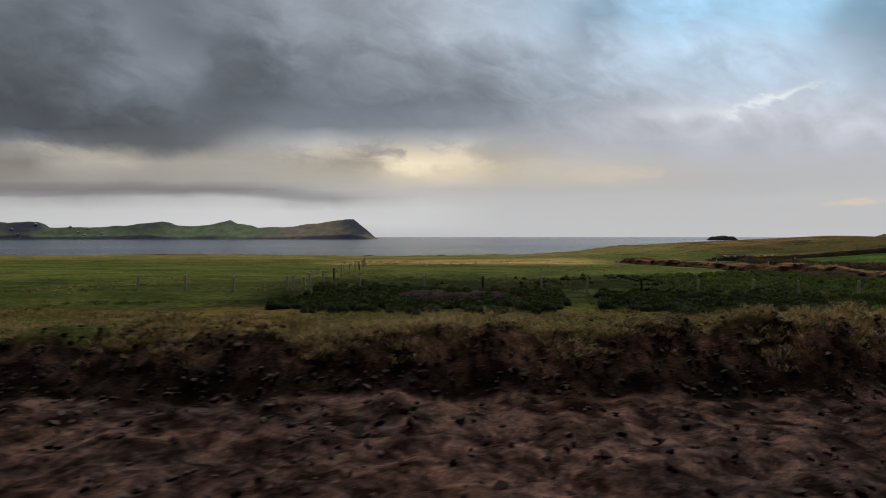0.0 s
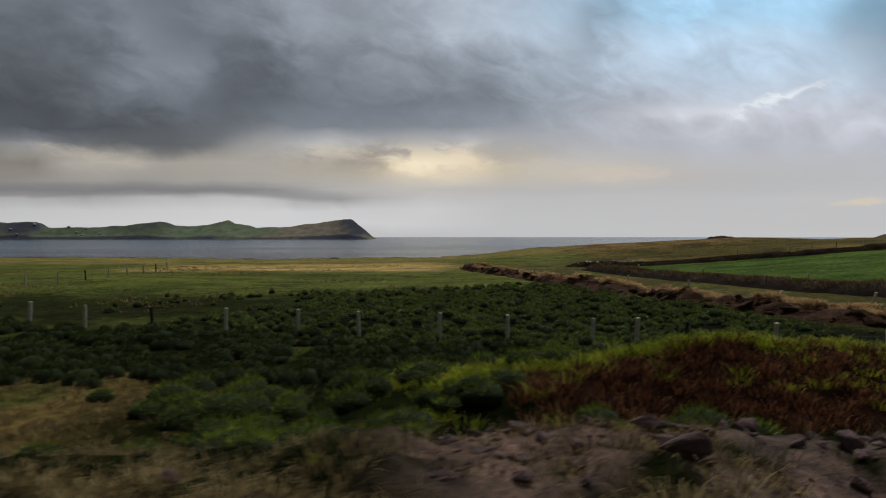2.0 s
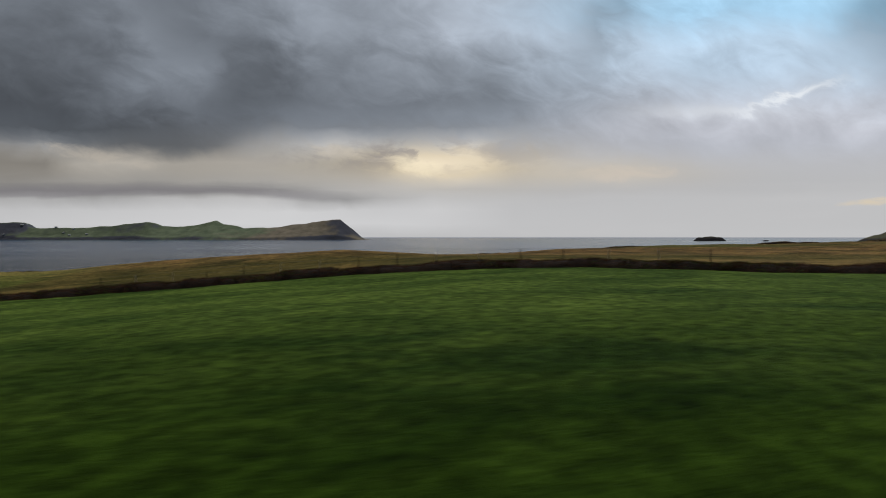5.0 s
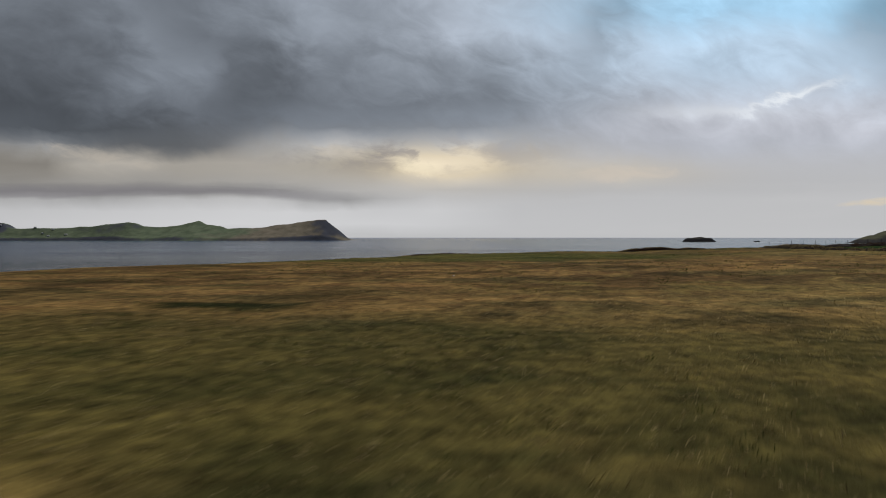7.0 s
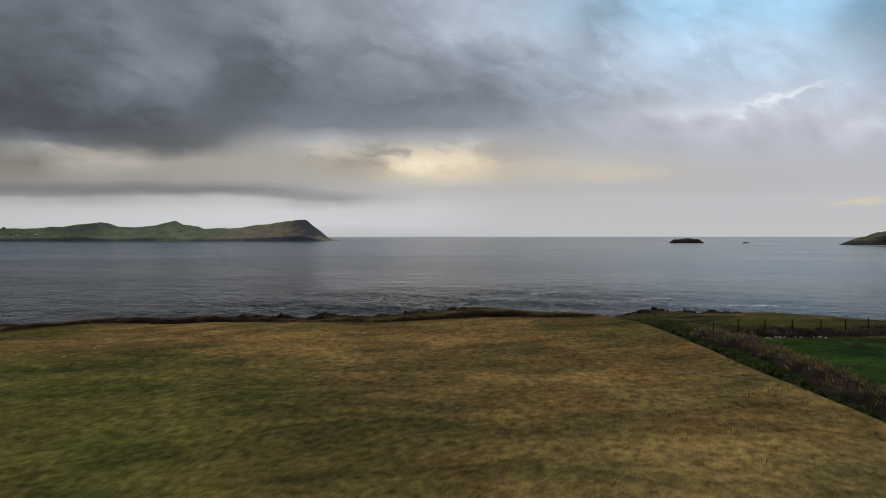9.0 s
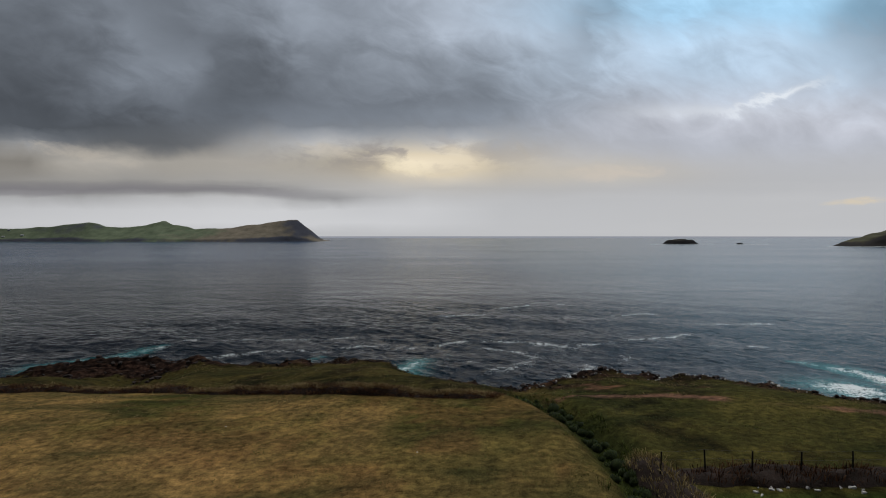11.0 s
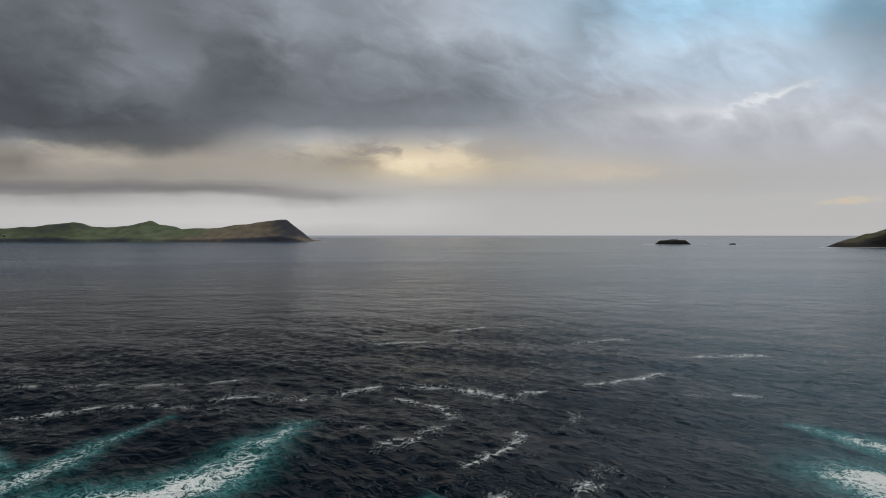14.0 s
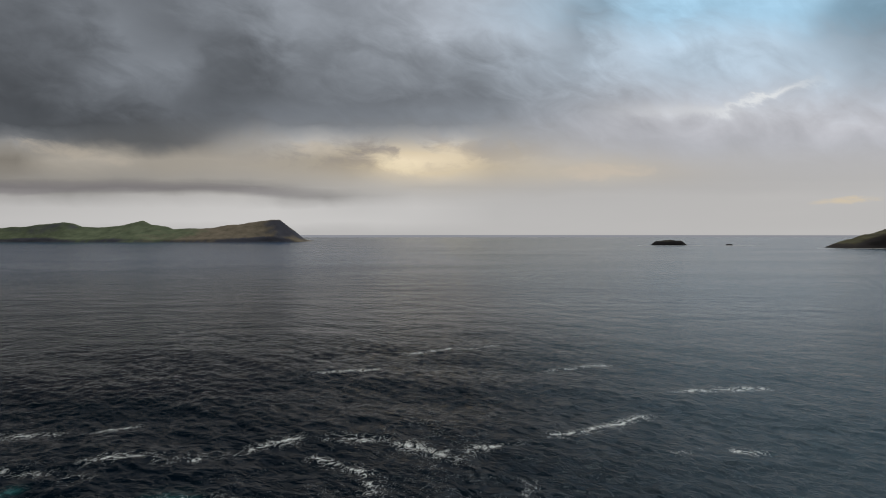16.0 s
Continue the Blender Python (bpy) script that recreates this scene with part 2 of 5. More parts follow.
def finish(n, colour, rough=0.9, bump=None, depth=0.05, metal=0.0, spec=0.3, through_light=0.0):
    out, bsdf = n.add("ShaderNodeOutputMaterial"), n.add("ShaderNodeBsdfPrincipled")
    n.put(bsdf.inputs["Base Color"], colour)
    n.put(bsdf.inputs["Roughness"], rough)
    n.put(bsdf.inputs["Metallic"], metal)
    n.put(bsdf.inputs["Specular IOR Level"], spec)
    if bump is not None:
        b = n.add("ShaderNodeBump")
        b.inputs["Strength"].default_value, b.inputs["Distance"].default_value = 1.0, depth
        n.put(b.inputs["Height"], bump)
        n.link(b.outputs[0], bsdf.inputs["Normal"])
    shader = bsdf.outputs[0]
    if through_light:
        t, mixer = n.add("ShaderNodeBsdfTranslucent"), n.add("ShaderNodeMixShader")
        n.put(t.inputs["Color"], colour)
        mixer.inputs[0].default_value = through_light
        n.link(shader, mixer.inputs[1]), n.link(t.outputs[0], mixer.inputs[2])
        shader = mixer.outputs[0]
    n.link(shader, out.inputs["Surface"])
    return bsdf


def where(n):
    return n.add("ShaderNodeNewGeometry").outputs["Position"]


def plain(name, dark, light, scale=6.0, rough=0.9, depth=0.02, metal=0.0, spec=0.3, fine_scale=40.0):
    """Two-tone material with grain at two scales."""
    m, n = material(name)
    at = where(n)
    a, b = n.noise(at, scale, 5, 0.6), n.noise(at, fine_scale, 4, 0.6)
    f = n.math("ADD", n.math("MULTIPLY", a, 0.65), n.math("MULTIPLY", b, 0.35))
    finish(n, n.ramp(f, (0.3, dark), (0.7, light)), rough, f, depth, metal, spec)
    return m


def leafy(name, *stops, through_light=0.25):
    """Blades: each one its own tone."""
    m, n = material(name)
    island = n.add("ShaderNodeNewGeometry").outputs["Random Per Island"]
    patch = n.noise(where(n), 0.35, 3)
    f = n.math("ADD", n.math("MULTIPLY", island, 0.55), n.math("MULTIPLY", patch, 0.45))
    finish(n, n.ramp(f, *stops), 0.75, spec=0.15, through_light=through_light)
    return m


def ground_material():
    m, n = material("fields")
    at = where(n)
    tint = n.attribute("tint").outputs["Color"]
    rock = n.attribute("rock").outputs["Fac"]
    stretched = n.scaled(at, 0.6, 1.3, 1.0)
    blotch = n.noise(stretched, 0.22, 5, 0.6, 0.5)
    tuft = n.noise(at, 2.3, 5, 0.65)
    grain = n.noise(at, 14.0, 4, 0.7)
    f = n.math("ADD", n.math("MULTIPLY", tuft, 0.6), n.math("MULTIPLY", grain, 0.4))
    shade = n.ramp(f, (0.36, (0.28, 0.28, 0.28)), (0.5, (0.9, 0.9, 0.9)), (0.64, (1.75, 1.7, 1.55)))
    shade = n.mix(1.0, shade, n.ramp(blotch, (0.36, (0.54, 0.60, 0.56)), (0.64, (1.46, 1.32, 1.14))), "MULTIPLY")
    clods = n.noise(at, 1.5, 5, 0.6, 0.4)
    broken = n.mix(1.0, shade, n.ramp(clods, (0.38, (0.22, 0.2, 0.2)), (0.5, (0.9, 0.9, 0.9)), (0.62, (2.1, 2.0, 1.9))), "MULTIPLY")
    shade = n.mix(rock, shade, broken)
    finish(n, n.mix(1.0, tint, shade, "MULTIPLY"), 0.95, n.math("ADD", f, n.math("MULTIPLY", rock, n.noise(at, 0.9, 6, 0.7))), 0.14, spec=0.02)
    return m


def sea_material():
    m, n = material("sea_water")
    at = where(n)
    foam = n.attribute("foam").outputs["Fac"]
    milky = n.attribute("milky").outputs["Fac"]
    # lacy foam: thin threads at two scales, broken by spots
    threads = []
    for scale, sharp in ((0.55, 9.0), (1.7, 6.0)):
        t = n.math("ABSOLUTE", n.math("SUBTRACT", n.noise(at, scale, 4, 0.6, 1.4), 0.5))
        threads.append(n.math("SUBTRACT", 1.0, n.math("MULTIPLY", t, sharp), clamp=True))
    lacy = n.math("ADD", n.math("MULTIPLY", threads[0], 0.30), n.math("MULTIPLY", threads[1], 0.26))
    lacy = n.math("ADD", lacy, n.math("MULTIPLY", n.noise(at, 3.2, 4, 0.7), 0.28))
    white = n.math("MULTIPLY", n.step(n.math("ADD", foam, lacy), 0.70, 1.02), n.step(foam, 0.01, 0.07))
    turned = n.add("ShaderNodeVectorRotate")
    turned.rotation_type = "Z_AXIS"
    turned.inputs["Angle"].default_value = 0.80
    n.link(at, turned.inputs["Vector"])
    crests = n.scaled(turned.outputs[0], 0.58, 1.0, 1.0)
    lanes = n.noise(n.scaled(at, 0.25, 1.0, 1.0), 0.012, 3, 0.5, 0.6)
    long_swell = n.noise(n.scaled(at, 0.30, 1.0, 1.0), 0.045, 3, 0.5, 0.3)
    swell = n.math("ADD", n.noise(crests, 0.10, 3, 0.55, 0.3), n.math("MULTIPLY", long_swell, 1.2))
    chop = n.noise(crests, 0.52, 4, 0.62, 0.6)
    ripple = n.noise(crests, 1.1, 3, 0.6, 0.4)
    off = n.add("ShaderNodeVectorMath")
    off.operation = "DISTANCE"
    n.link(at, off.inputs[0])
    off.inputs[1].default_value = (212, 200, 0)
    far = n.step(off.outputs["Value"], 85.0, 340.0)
    waves = n.math("ADD", chop, n.math("MULTIPLY", ripple, 0.40))
    waves = n.math("MULTIPLY", waves, n.math("SUBTRACT", 0.34, n.math("MULTIPLY", far, 0.20)))
    waves = n.math("MULTIPLY", waves, n.math("SUBTRACT", 1.0, n.math("MULTIPLY", n.step(off.outputs["Value"], 300.0, 800.0), 0.75)))
    swell = n.math("MULTIPLY", swell, n.math("SUBTRACT", 0.70, n.math("MULTIPLY", far, 0.40)))
    broad = n.noise(n.scaled(at, 0.28, 1.0, 1.0), 0.16, 4, 0.6, 0.3)
    swell = n.math("ADD", swell, n.math("MULTIPLY", broad, n.math("ADD", 0.10, n.math("MULTIPLY", far, 0.26))))
    # the faces that a low view meets are those leaning to the shore
    split = n.add("ShaderNodeSeparateXYZ")
    n.link(at, split.inputs[0])
    ebb = n.math("EXPONENT", n.math("DIVIDE", n.math("SUBTRACT", 230.0, split.outputs["Y"]), 160.0))
    lean = n.math("SUBTRACT", n.math("MULTIPLY", split.outputs["Y"], 0.005), n.math("MULTIPLY", ebb, 3.6))
    height = n.math("ADD", n.math("ADD", swell, waves), lean)
    # far water bluer and paler: reflected sky put into its base colour
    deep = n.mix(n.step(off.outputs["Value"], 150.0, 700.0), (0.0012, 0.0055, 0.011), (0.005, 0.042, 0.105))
    # bright sky reflected in the eastern water, painted as a lighter base colour
    deep = n.mix(n.step(split.outputs["X"], 222.0, 282.0), deep, (0.034, 0.060, 0.078))
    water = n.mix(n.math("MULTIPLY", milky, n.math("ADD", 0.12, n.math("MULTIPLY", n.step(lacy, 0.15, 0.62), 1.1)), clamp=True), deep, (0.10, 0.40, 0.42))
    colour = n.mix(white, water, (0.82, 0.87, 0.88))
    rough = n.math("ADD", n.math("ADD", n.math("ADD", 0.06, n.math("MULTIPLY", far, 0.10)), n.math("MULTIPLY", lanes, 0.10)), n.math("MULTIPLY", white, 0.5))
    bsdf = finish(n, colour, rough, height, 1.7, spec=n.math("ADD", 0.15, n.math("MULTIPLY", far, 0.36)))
    bsdf.inputs["IOR"].default_value = 1.33
    bsdf.inputs["Specular Tint"].default_value = (0.58, 0.80, 1.0, 1)
    return m


GROUND, SEA = ground_material(), sea_material()
EARTH = plain("peaty_earth", (0.006, 0.004, 0.003), (0.048, 0.029, 0.022), 2.2, 0.95, 0.12, fine_scale=16)
TURF = plain("dug_turf", (0.005, 0.003, 0.002), (0.115, 0.050, 0.023), 1.6, 0.95, 0.25, fine_scale=13)
STONE = plain("grey_stone", (0.022, 0.016, 0.016), (0.095, 0.067, 0.064), 3.0, 0.85, 0.05)
PALE_STONE = plain("pale_stone", (0.35, 0.34, 0.33), (0.72, 0.70, 0.68), 3.0, 0.85, 0.05)
SEA_ROCK = plain("sea_rock", (0.008, 0.006, 0.006), (0.055, 0.036, 0.030), 0.8, 0.8, 0.5, fine_scale=5)
WOOD = plain("weathered_wood", (0.38, 0.32, 0.24), (0.82, 0.73, 0.58), 8.0, 0.85, 0.01)
DARK_WOOD = plain("tarred_wood", (0.008, 0.007, 0.006), (0.035, 0.03, 0.027), 8.0, 0.8, 0.01)
STEEL = plain("galvanised_steel", (0.42, 0.43, 0.44), (0.62, 0.63, 0.64), 9.0, 0.42, 0.002, 0.85, 0.5)
WIRE = plain("fence_wire", (0.10, 0.10, 0.10), (0.22, 0.22, 0.22), 9.0, 0.5, 0.001, 0.8)
BLUE = plain("blue_plastic", (0.05, 0.16, 0.36), (0.12, 0.30, 0.55), 5.0, 0.5, 0.003)
WHITE = plain("white_plaster", (0.62, 0.62, 0.60), (0.80, 0.80, 0.78), 1.0, 0.8, 0.01)
PALE_ROOF = plain("pale_roof", (0.40, 0.40, 0.40), (0.58, 0.58, 0.57), 1.0, 0.8, 0.02)
SLATE = plain("roof_slate", (0.05, 0.05, 0.055), (0.11, 0.11, 0.12), 1.0, 0.8, 0.02)
GRASS_DRY = leafy("dry_grass", (0.25, (0.09, 0.065, 0.025)), (0.5, (0.28, 0.20, 0.08)), (0.75, (0.58, 0.45, 0.22)))
TURF_STRAW = leafy("turf_straw", (0.25, (0.13, 0.075, 0.034)), (0.5, (0.52, 0.33, 0.145)), (0.75, (0.88, 0.64, 0.33)))
RUST = leafy("rusty_grass", (0.25, (0.028, 0.016, 0.007)), (0.5, (0.15, 0.088, 0.032)), (0.75, (0.36, 0.23, 0.09)))
GRASS_GREEN = leafy("green_grass", (0.25, (0.018, 0.034, 0.007)), (0.5, (0.055, 0.082, 0.018)), (0.75, (0.15, 0.16, 0.05)))
GRASS_BROWN = leafy("withered_grass", (0.25, (0.035, 0.023, 0.011)), (0.5, (0.20, 0.138, 0.058)), (0.75, (0.46, 0.34, 0.15)))
LIME = leafy("lime_green_weeds", (0.25, (0.025, 0.045, 0.006)), (0.5, (0.33, 0.40, 0.028)), (0.75, (0.80, 0.78, 0.085)))
RUSH = leafy("rushes", (0.25, (0.018, 0.034, 0.007)), (0.5, (0.14, 0.20, 0.034)), (0.75, (0.60, 0.66, 0.13)), through_light=0.12)
RUSH_DARK = leafy("dark_rushes", (0.25, (0.007, 0.013, 0.004)), (0.5, (0.034, 0.056, 0.011)), (0.75, (0.19, 0.23, 0.048)), through_light=0.12)
BRACKEN = leafy("dead_bracken", (0.25, (0.016, 0.007, 0.005)), (0.5, (0.080, 0.033, 0.018)), (0.75, (0.20, 0.10, 0.046)))
RED_BRACKEN = leafy("red_bracken", (0.25, (0.014, 0.005, 0.003)), (0.5, (0.14, 0.052, 0.028)), (0.75, (0.36, 0.165, 0.075)))


# ---- numeric helpers ----
def smooth(x, a, b):
    t = np.clip((np.asarray(x, float) - a) / (b - a), 0, 1)
    return t * t * (3 - 2 * t)


def lattice(i, j, seed):
    h = np.sin(i * 127.1 + j * 311.7 + seed * 74.7) * 43758.5453
    return h - np.floor(h)


def value_noise(x, y, seed=0):
    i, j = np.floor(x), np.floor(y)
    a, b = x - i, y - j
    a, b = a * a * (3 - 2 * a), b * b * (3 - 2 * b)
    return ((lattice(i, j, seed) * (1 - a) + lattice(i + 1, j, seed) * a) * (1 - b)
            + (lattice(i, j + 1, seed) * (1 - a) + lattice(i + 1, j + 1, seed) * a) * b)


def fbm(x, y, scale, octaves=4, seed=0):
    """Fractal noise from -1 to 1."""
    x, y = np.asarray(x, float) * scale, np.asarray(y, float) * scale
    total, size, most = 0.0, 1.0, 0.0
    for k in range(octaves):
        total = total + size * (value_noise(x, y, seed + 17 * k) * 2 - 1)
        most, size, x, y = most + size, size * 0.5, x * 2.03 + 5.1, y * 2.03 + 1.7
    return total / most


def bump2(x, y, cx, cy, sx, sy):
    return np.exp(-((x - cx) / sx) ** 2 - ((y - cy) / sy) ** 2)


def near_line(x, y, points):
    """Distance to a polyline and the way along it (0 to its length)."""
    best, along, run = np.full(np.shape(x), 1e9), np.zeros(np.shape(x)), 0.0
    for (ax, ay), (bx, by) in zip(points, points[1:]):
        ex, ey = bx - ax, by - ay
        size = math.hypot(ex, ey)
        t = np.clip(((x - ax) * ex + (y - ay) * ey) / size**2, 0, 1)
        d = np.hypot(x - ax - t * ex, y - ay - t * ey)
        closer = d < best
        best, along = np.where(closer, d, best), np.where(closer, run + t * size, along)
        run += size
    return best, along


def graded(*stretches):
    """Grid lines: (start, end, step) one after another."""
    lines = []
    for a, b, s in stretches:
        lines.extend(np.linspace(a, b, max(1, round((b - a) / s)), endpoint=False))
    return np.array(lines + [stretches[-1][1]])


# ---- the lie of the land ----
COAST_X = [-900, -400, -118, -64, -18, 10, 40, 89, 110, 128, 140, 149, 160, 168, 173, 180, 193, 197.4, 201, 204, 207, 210, 214, 217, 221, 225, 232, 245, 270, 330, 460, 900]
COAST_Y = [330, 190, 150, 155, 139, 149, 155, 172, 190, 208, 222, 237, 238, 230, 225, 222.5, 215.2, 212.2, 209.5, 208.3, 209.6, 210.6, 208.3, 209, 206, 202, 200, 197, 186, 150, 60, -200]
RIDGE = [(30.5, 90), (33, 80), (36, 70), (39.8, 57), (43.5, 46), (47.2, 39.5), (51.0, 35)]
LANE_HEDGE = [(45.4, 84), (48.6, 70), (52.2, 58), (55.7, 50), (59, 42.5), (62, 35), (68, 24), (74, 10)]
PASTURE_HEDGE = [(44, 91), (67, 88.3), (83, 86.5), (104, 82.6), (115, 78.2), (125, 75.9), (134, 76.9), (141, 79.2), (150, 82), (162, 84.5), (190, 92), (240, 100)]
SEA_HEDGE = [(60, 150), (88, 160), (106, 172), (120, 184), (133, 197), (152, 206), (166, 208.5), (173, 209), (181, 206), (190, 202.3), (200.2, 200.2)]
DITCH = [(200.9, 203), (202.6, 199.5), (203.6, 195), (204, 188), (203.5, 178), (204, 165), (206, 150), (208, 120)]
RIGHT_HEDGE = [(205, 187), (212, 186.5), (222, 187), (240, 186)]


def coast(x):
    return np.interp(x, COAST_X, COAST_Y)


def inland(x, y):
    """Metres from the cliff edge, seaward below nought."""
    x, y = np.asarray(x, float), np.asarray(y, float)
    rough = 0.9 * fbm(x, y, 0.22, 4, 3) + 0.5 * fbm(x, y, 0.9, 2, 8)
    slope = (coast(x + 1.5) - coast(x - 1.5)) / 3
    return (coast(x) - y) / np.sqrt(1 + slope**2) + rough


def field_height(x, y):
    """The ground without its rough detail."""
    x, y = np.asarray(x, float), np.asarray(y, float)
    far = smooth(y, 90, 140)
    z = 8.15 + 3.65 * smooth(x, 46 - 26 * far, 108 - 30 * far) - 0.011 * np.clip(y - 45, 0, 110) * smooth(x, 70, 20)
    z = z + 1.25 * bump2(x, y, 212, 140, 40, 34) + 0.75 * smooth(x, 180, 214) * smooth(y, 150, 185)
    z = z - 2.3 * smooth(coast(x) - y, 62 - 34 * smooth(x, 155, 175), 10) * smooth(x, 50, 85) * smooth(x, 192, 172)
    z = z - 1.0 * smooth(coast(x) - y, 10, 1) * smooth(x, 160, 175)
    z = z - 4.6 * smooth(coast(x) - y, 25, 8) * smooth(x, 130, 145) * smooth(x, 174, 161)
    # a low brow across the middle fields, and the land falling to the bay past it
    z = z + np.interp(x, [5, 25, 39, 55, 66, 82, 94, 108], [0, 0.5, 1.3, 1.2, 1.05, 0.85, 0.1, 0]) * np.exp(-((y - 114) / 15) ** 2)
    z = z - 1.5 * bump2(x, y, 74, 160, 20, 18) - 1.0 * bump2(x, y, 96, 130, 11, 13) - 0.35 * bump2(x, y, 203, 204, 10, 6) + 0.8 * bump2(x, y, 138, 204, 13, 10) + 0.5 * smooth(x, 212, 230) * smooth(y, 194, 186)
    z = z - 0.9 * smooth(coast(x) - y, 7, 0) * smooth(x, 190, 194) * smooth(x, 206, 202)
    return z


def ground_height(x, y):
    x, y = np.asarray(x, float), np.asarray(y, float)
    z = field_height(x, y) + 0.10 * fbm(x, y, 0.12, 3, 1) + 0.05 * fbm(x, y, 0.7, 3, 2)
    # the muddy road and its bank of spoil
    wob = 0.5 * fbm(x, 0 * x, 0.11, 3, 5)
    foot = 15.8 + 0.03 * x + wob + 0.55 * fbm(x, 0 * x, 0.42, 3, 6) + 0.3 * fbm(x, y, 1.1, 2, 7)
    stop = smooth(x, 36, 27)
    bank = smooth(y, foot + 0.05, foot + 1.45) * (1 - smooth(y, foot + 2.2, foot + 7.5))
    lumps = 0.45 * fbm(x, y, 0.75, 4, 9) + 0.32 * fbm(x, y, 1.7, 3, 10)
    z = z + stop * bank * (0.95 + 0.40 * smooth(x, 3, 14) + lumps)
    road = (1 - smooth(y, foot - 0.6, foot + 0.4)) * smooth(x, 46, 34)
    z = z - road * 0.55 + road * (0.26 * fbm(x, y, 0.8, 4, 11) + 0.17 * fbm(x, y, 2.2, 3, 12))
    # overgrown mound beside the road
    mound = bump2(x, y, 34.5, 25.6, 8.5, 2.6)
    z = z + mound * (1.65 + 0.35 * fbm(x, y, 0.7, 3, 13))
    z = z + 0.80 * bump2(x, y, 34.5, 20.7, 6.5, 1.25) * (1 + 0.5 * fbm(x, y, 0.9, 3, 21))
    z = z + 0.75 * bump2(x, y, 41.9, 28.2, 1.7, 1.2) * (1 + 0.5 * fbm(x, y, 1.3, 3, 14))
    # ditch beside the seaward field
    d, _ = near_line(x, y, DITCH)
    z = z - 0.7 * np.exp(-(d / 0.9) ** 2) + 0.12 * np.exp(-((d - 2.0) / 1.0) ** 2)
    # cliffs down to the sea
    m = inland(x, y)
    ledge = 1 - smooth(m, -3.2, 0.4)
    craggy = 1.3 * fbm(x, y, 0.28, 4, 15) + 0.7 * fbm(x, y, 1.1, 3, 16)
    outcrop = bump2(x, y, 157, 231, 13, 7)
    z = z + outcrop * (2.4 + 1.3 * np.abs(fbm(x, y, 0.3, 4, 18)) + 0.5 * fbm(x, y, 1.2, 3, 19))
    return z * (1 - ledge) + ledge * (-3.0 + craggy) + 0.5 * smooth(m, -0.5, 0.6) * (1 - smooth(m, 0.6, 2.6)) * fbm(x, y, 0.8, 3, 20)


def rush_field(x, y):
    """Where rushes stand in the wet part of the field, from 0 to 1; masks their painted shade too."""
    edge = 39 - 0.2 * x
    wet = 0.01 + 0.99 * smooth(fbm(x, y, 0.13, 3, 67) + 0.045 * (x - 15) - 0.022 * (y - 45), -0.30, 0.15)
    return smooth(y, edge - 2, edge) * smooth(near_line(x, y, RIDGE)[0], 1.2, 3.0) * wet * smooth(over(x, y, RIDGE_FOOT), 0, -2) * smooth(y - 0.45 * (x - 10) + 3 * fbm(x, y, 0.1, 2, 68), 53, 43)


RIDGE_FOOT = [(-900, 2000), (28, 90), (50.2, 35), (60, 10)]


def over(x, y, side):
    """How far (x, y) lies over a polyline that is a function of x."""
    return y - np.interp(x, [p[0] for p in side], [p[1] for p in side])


def blend(colour, patch, f):
    return colour * (1 - f[..., None]) + np.array(patch) * f[..., None]


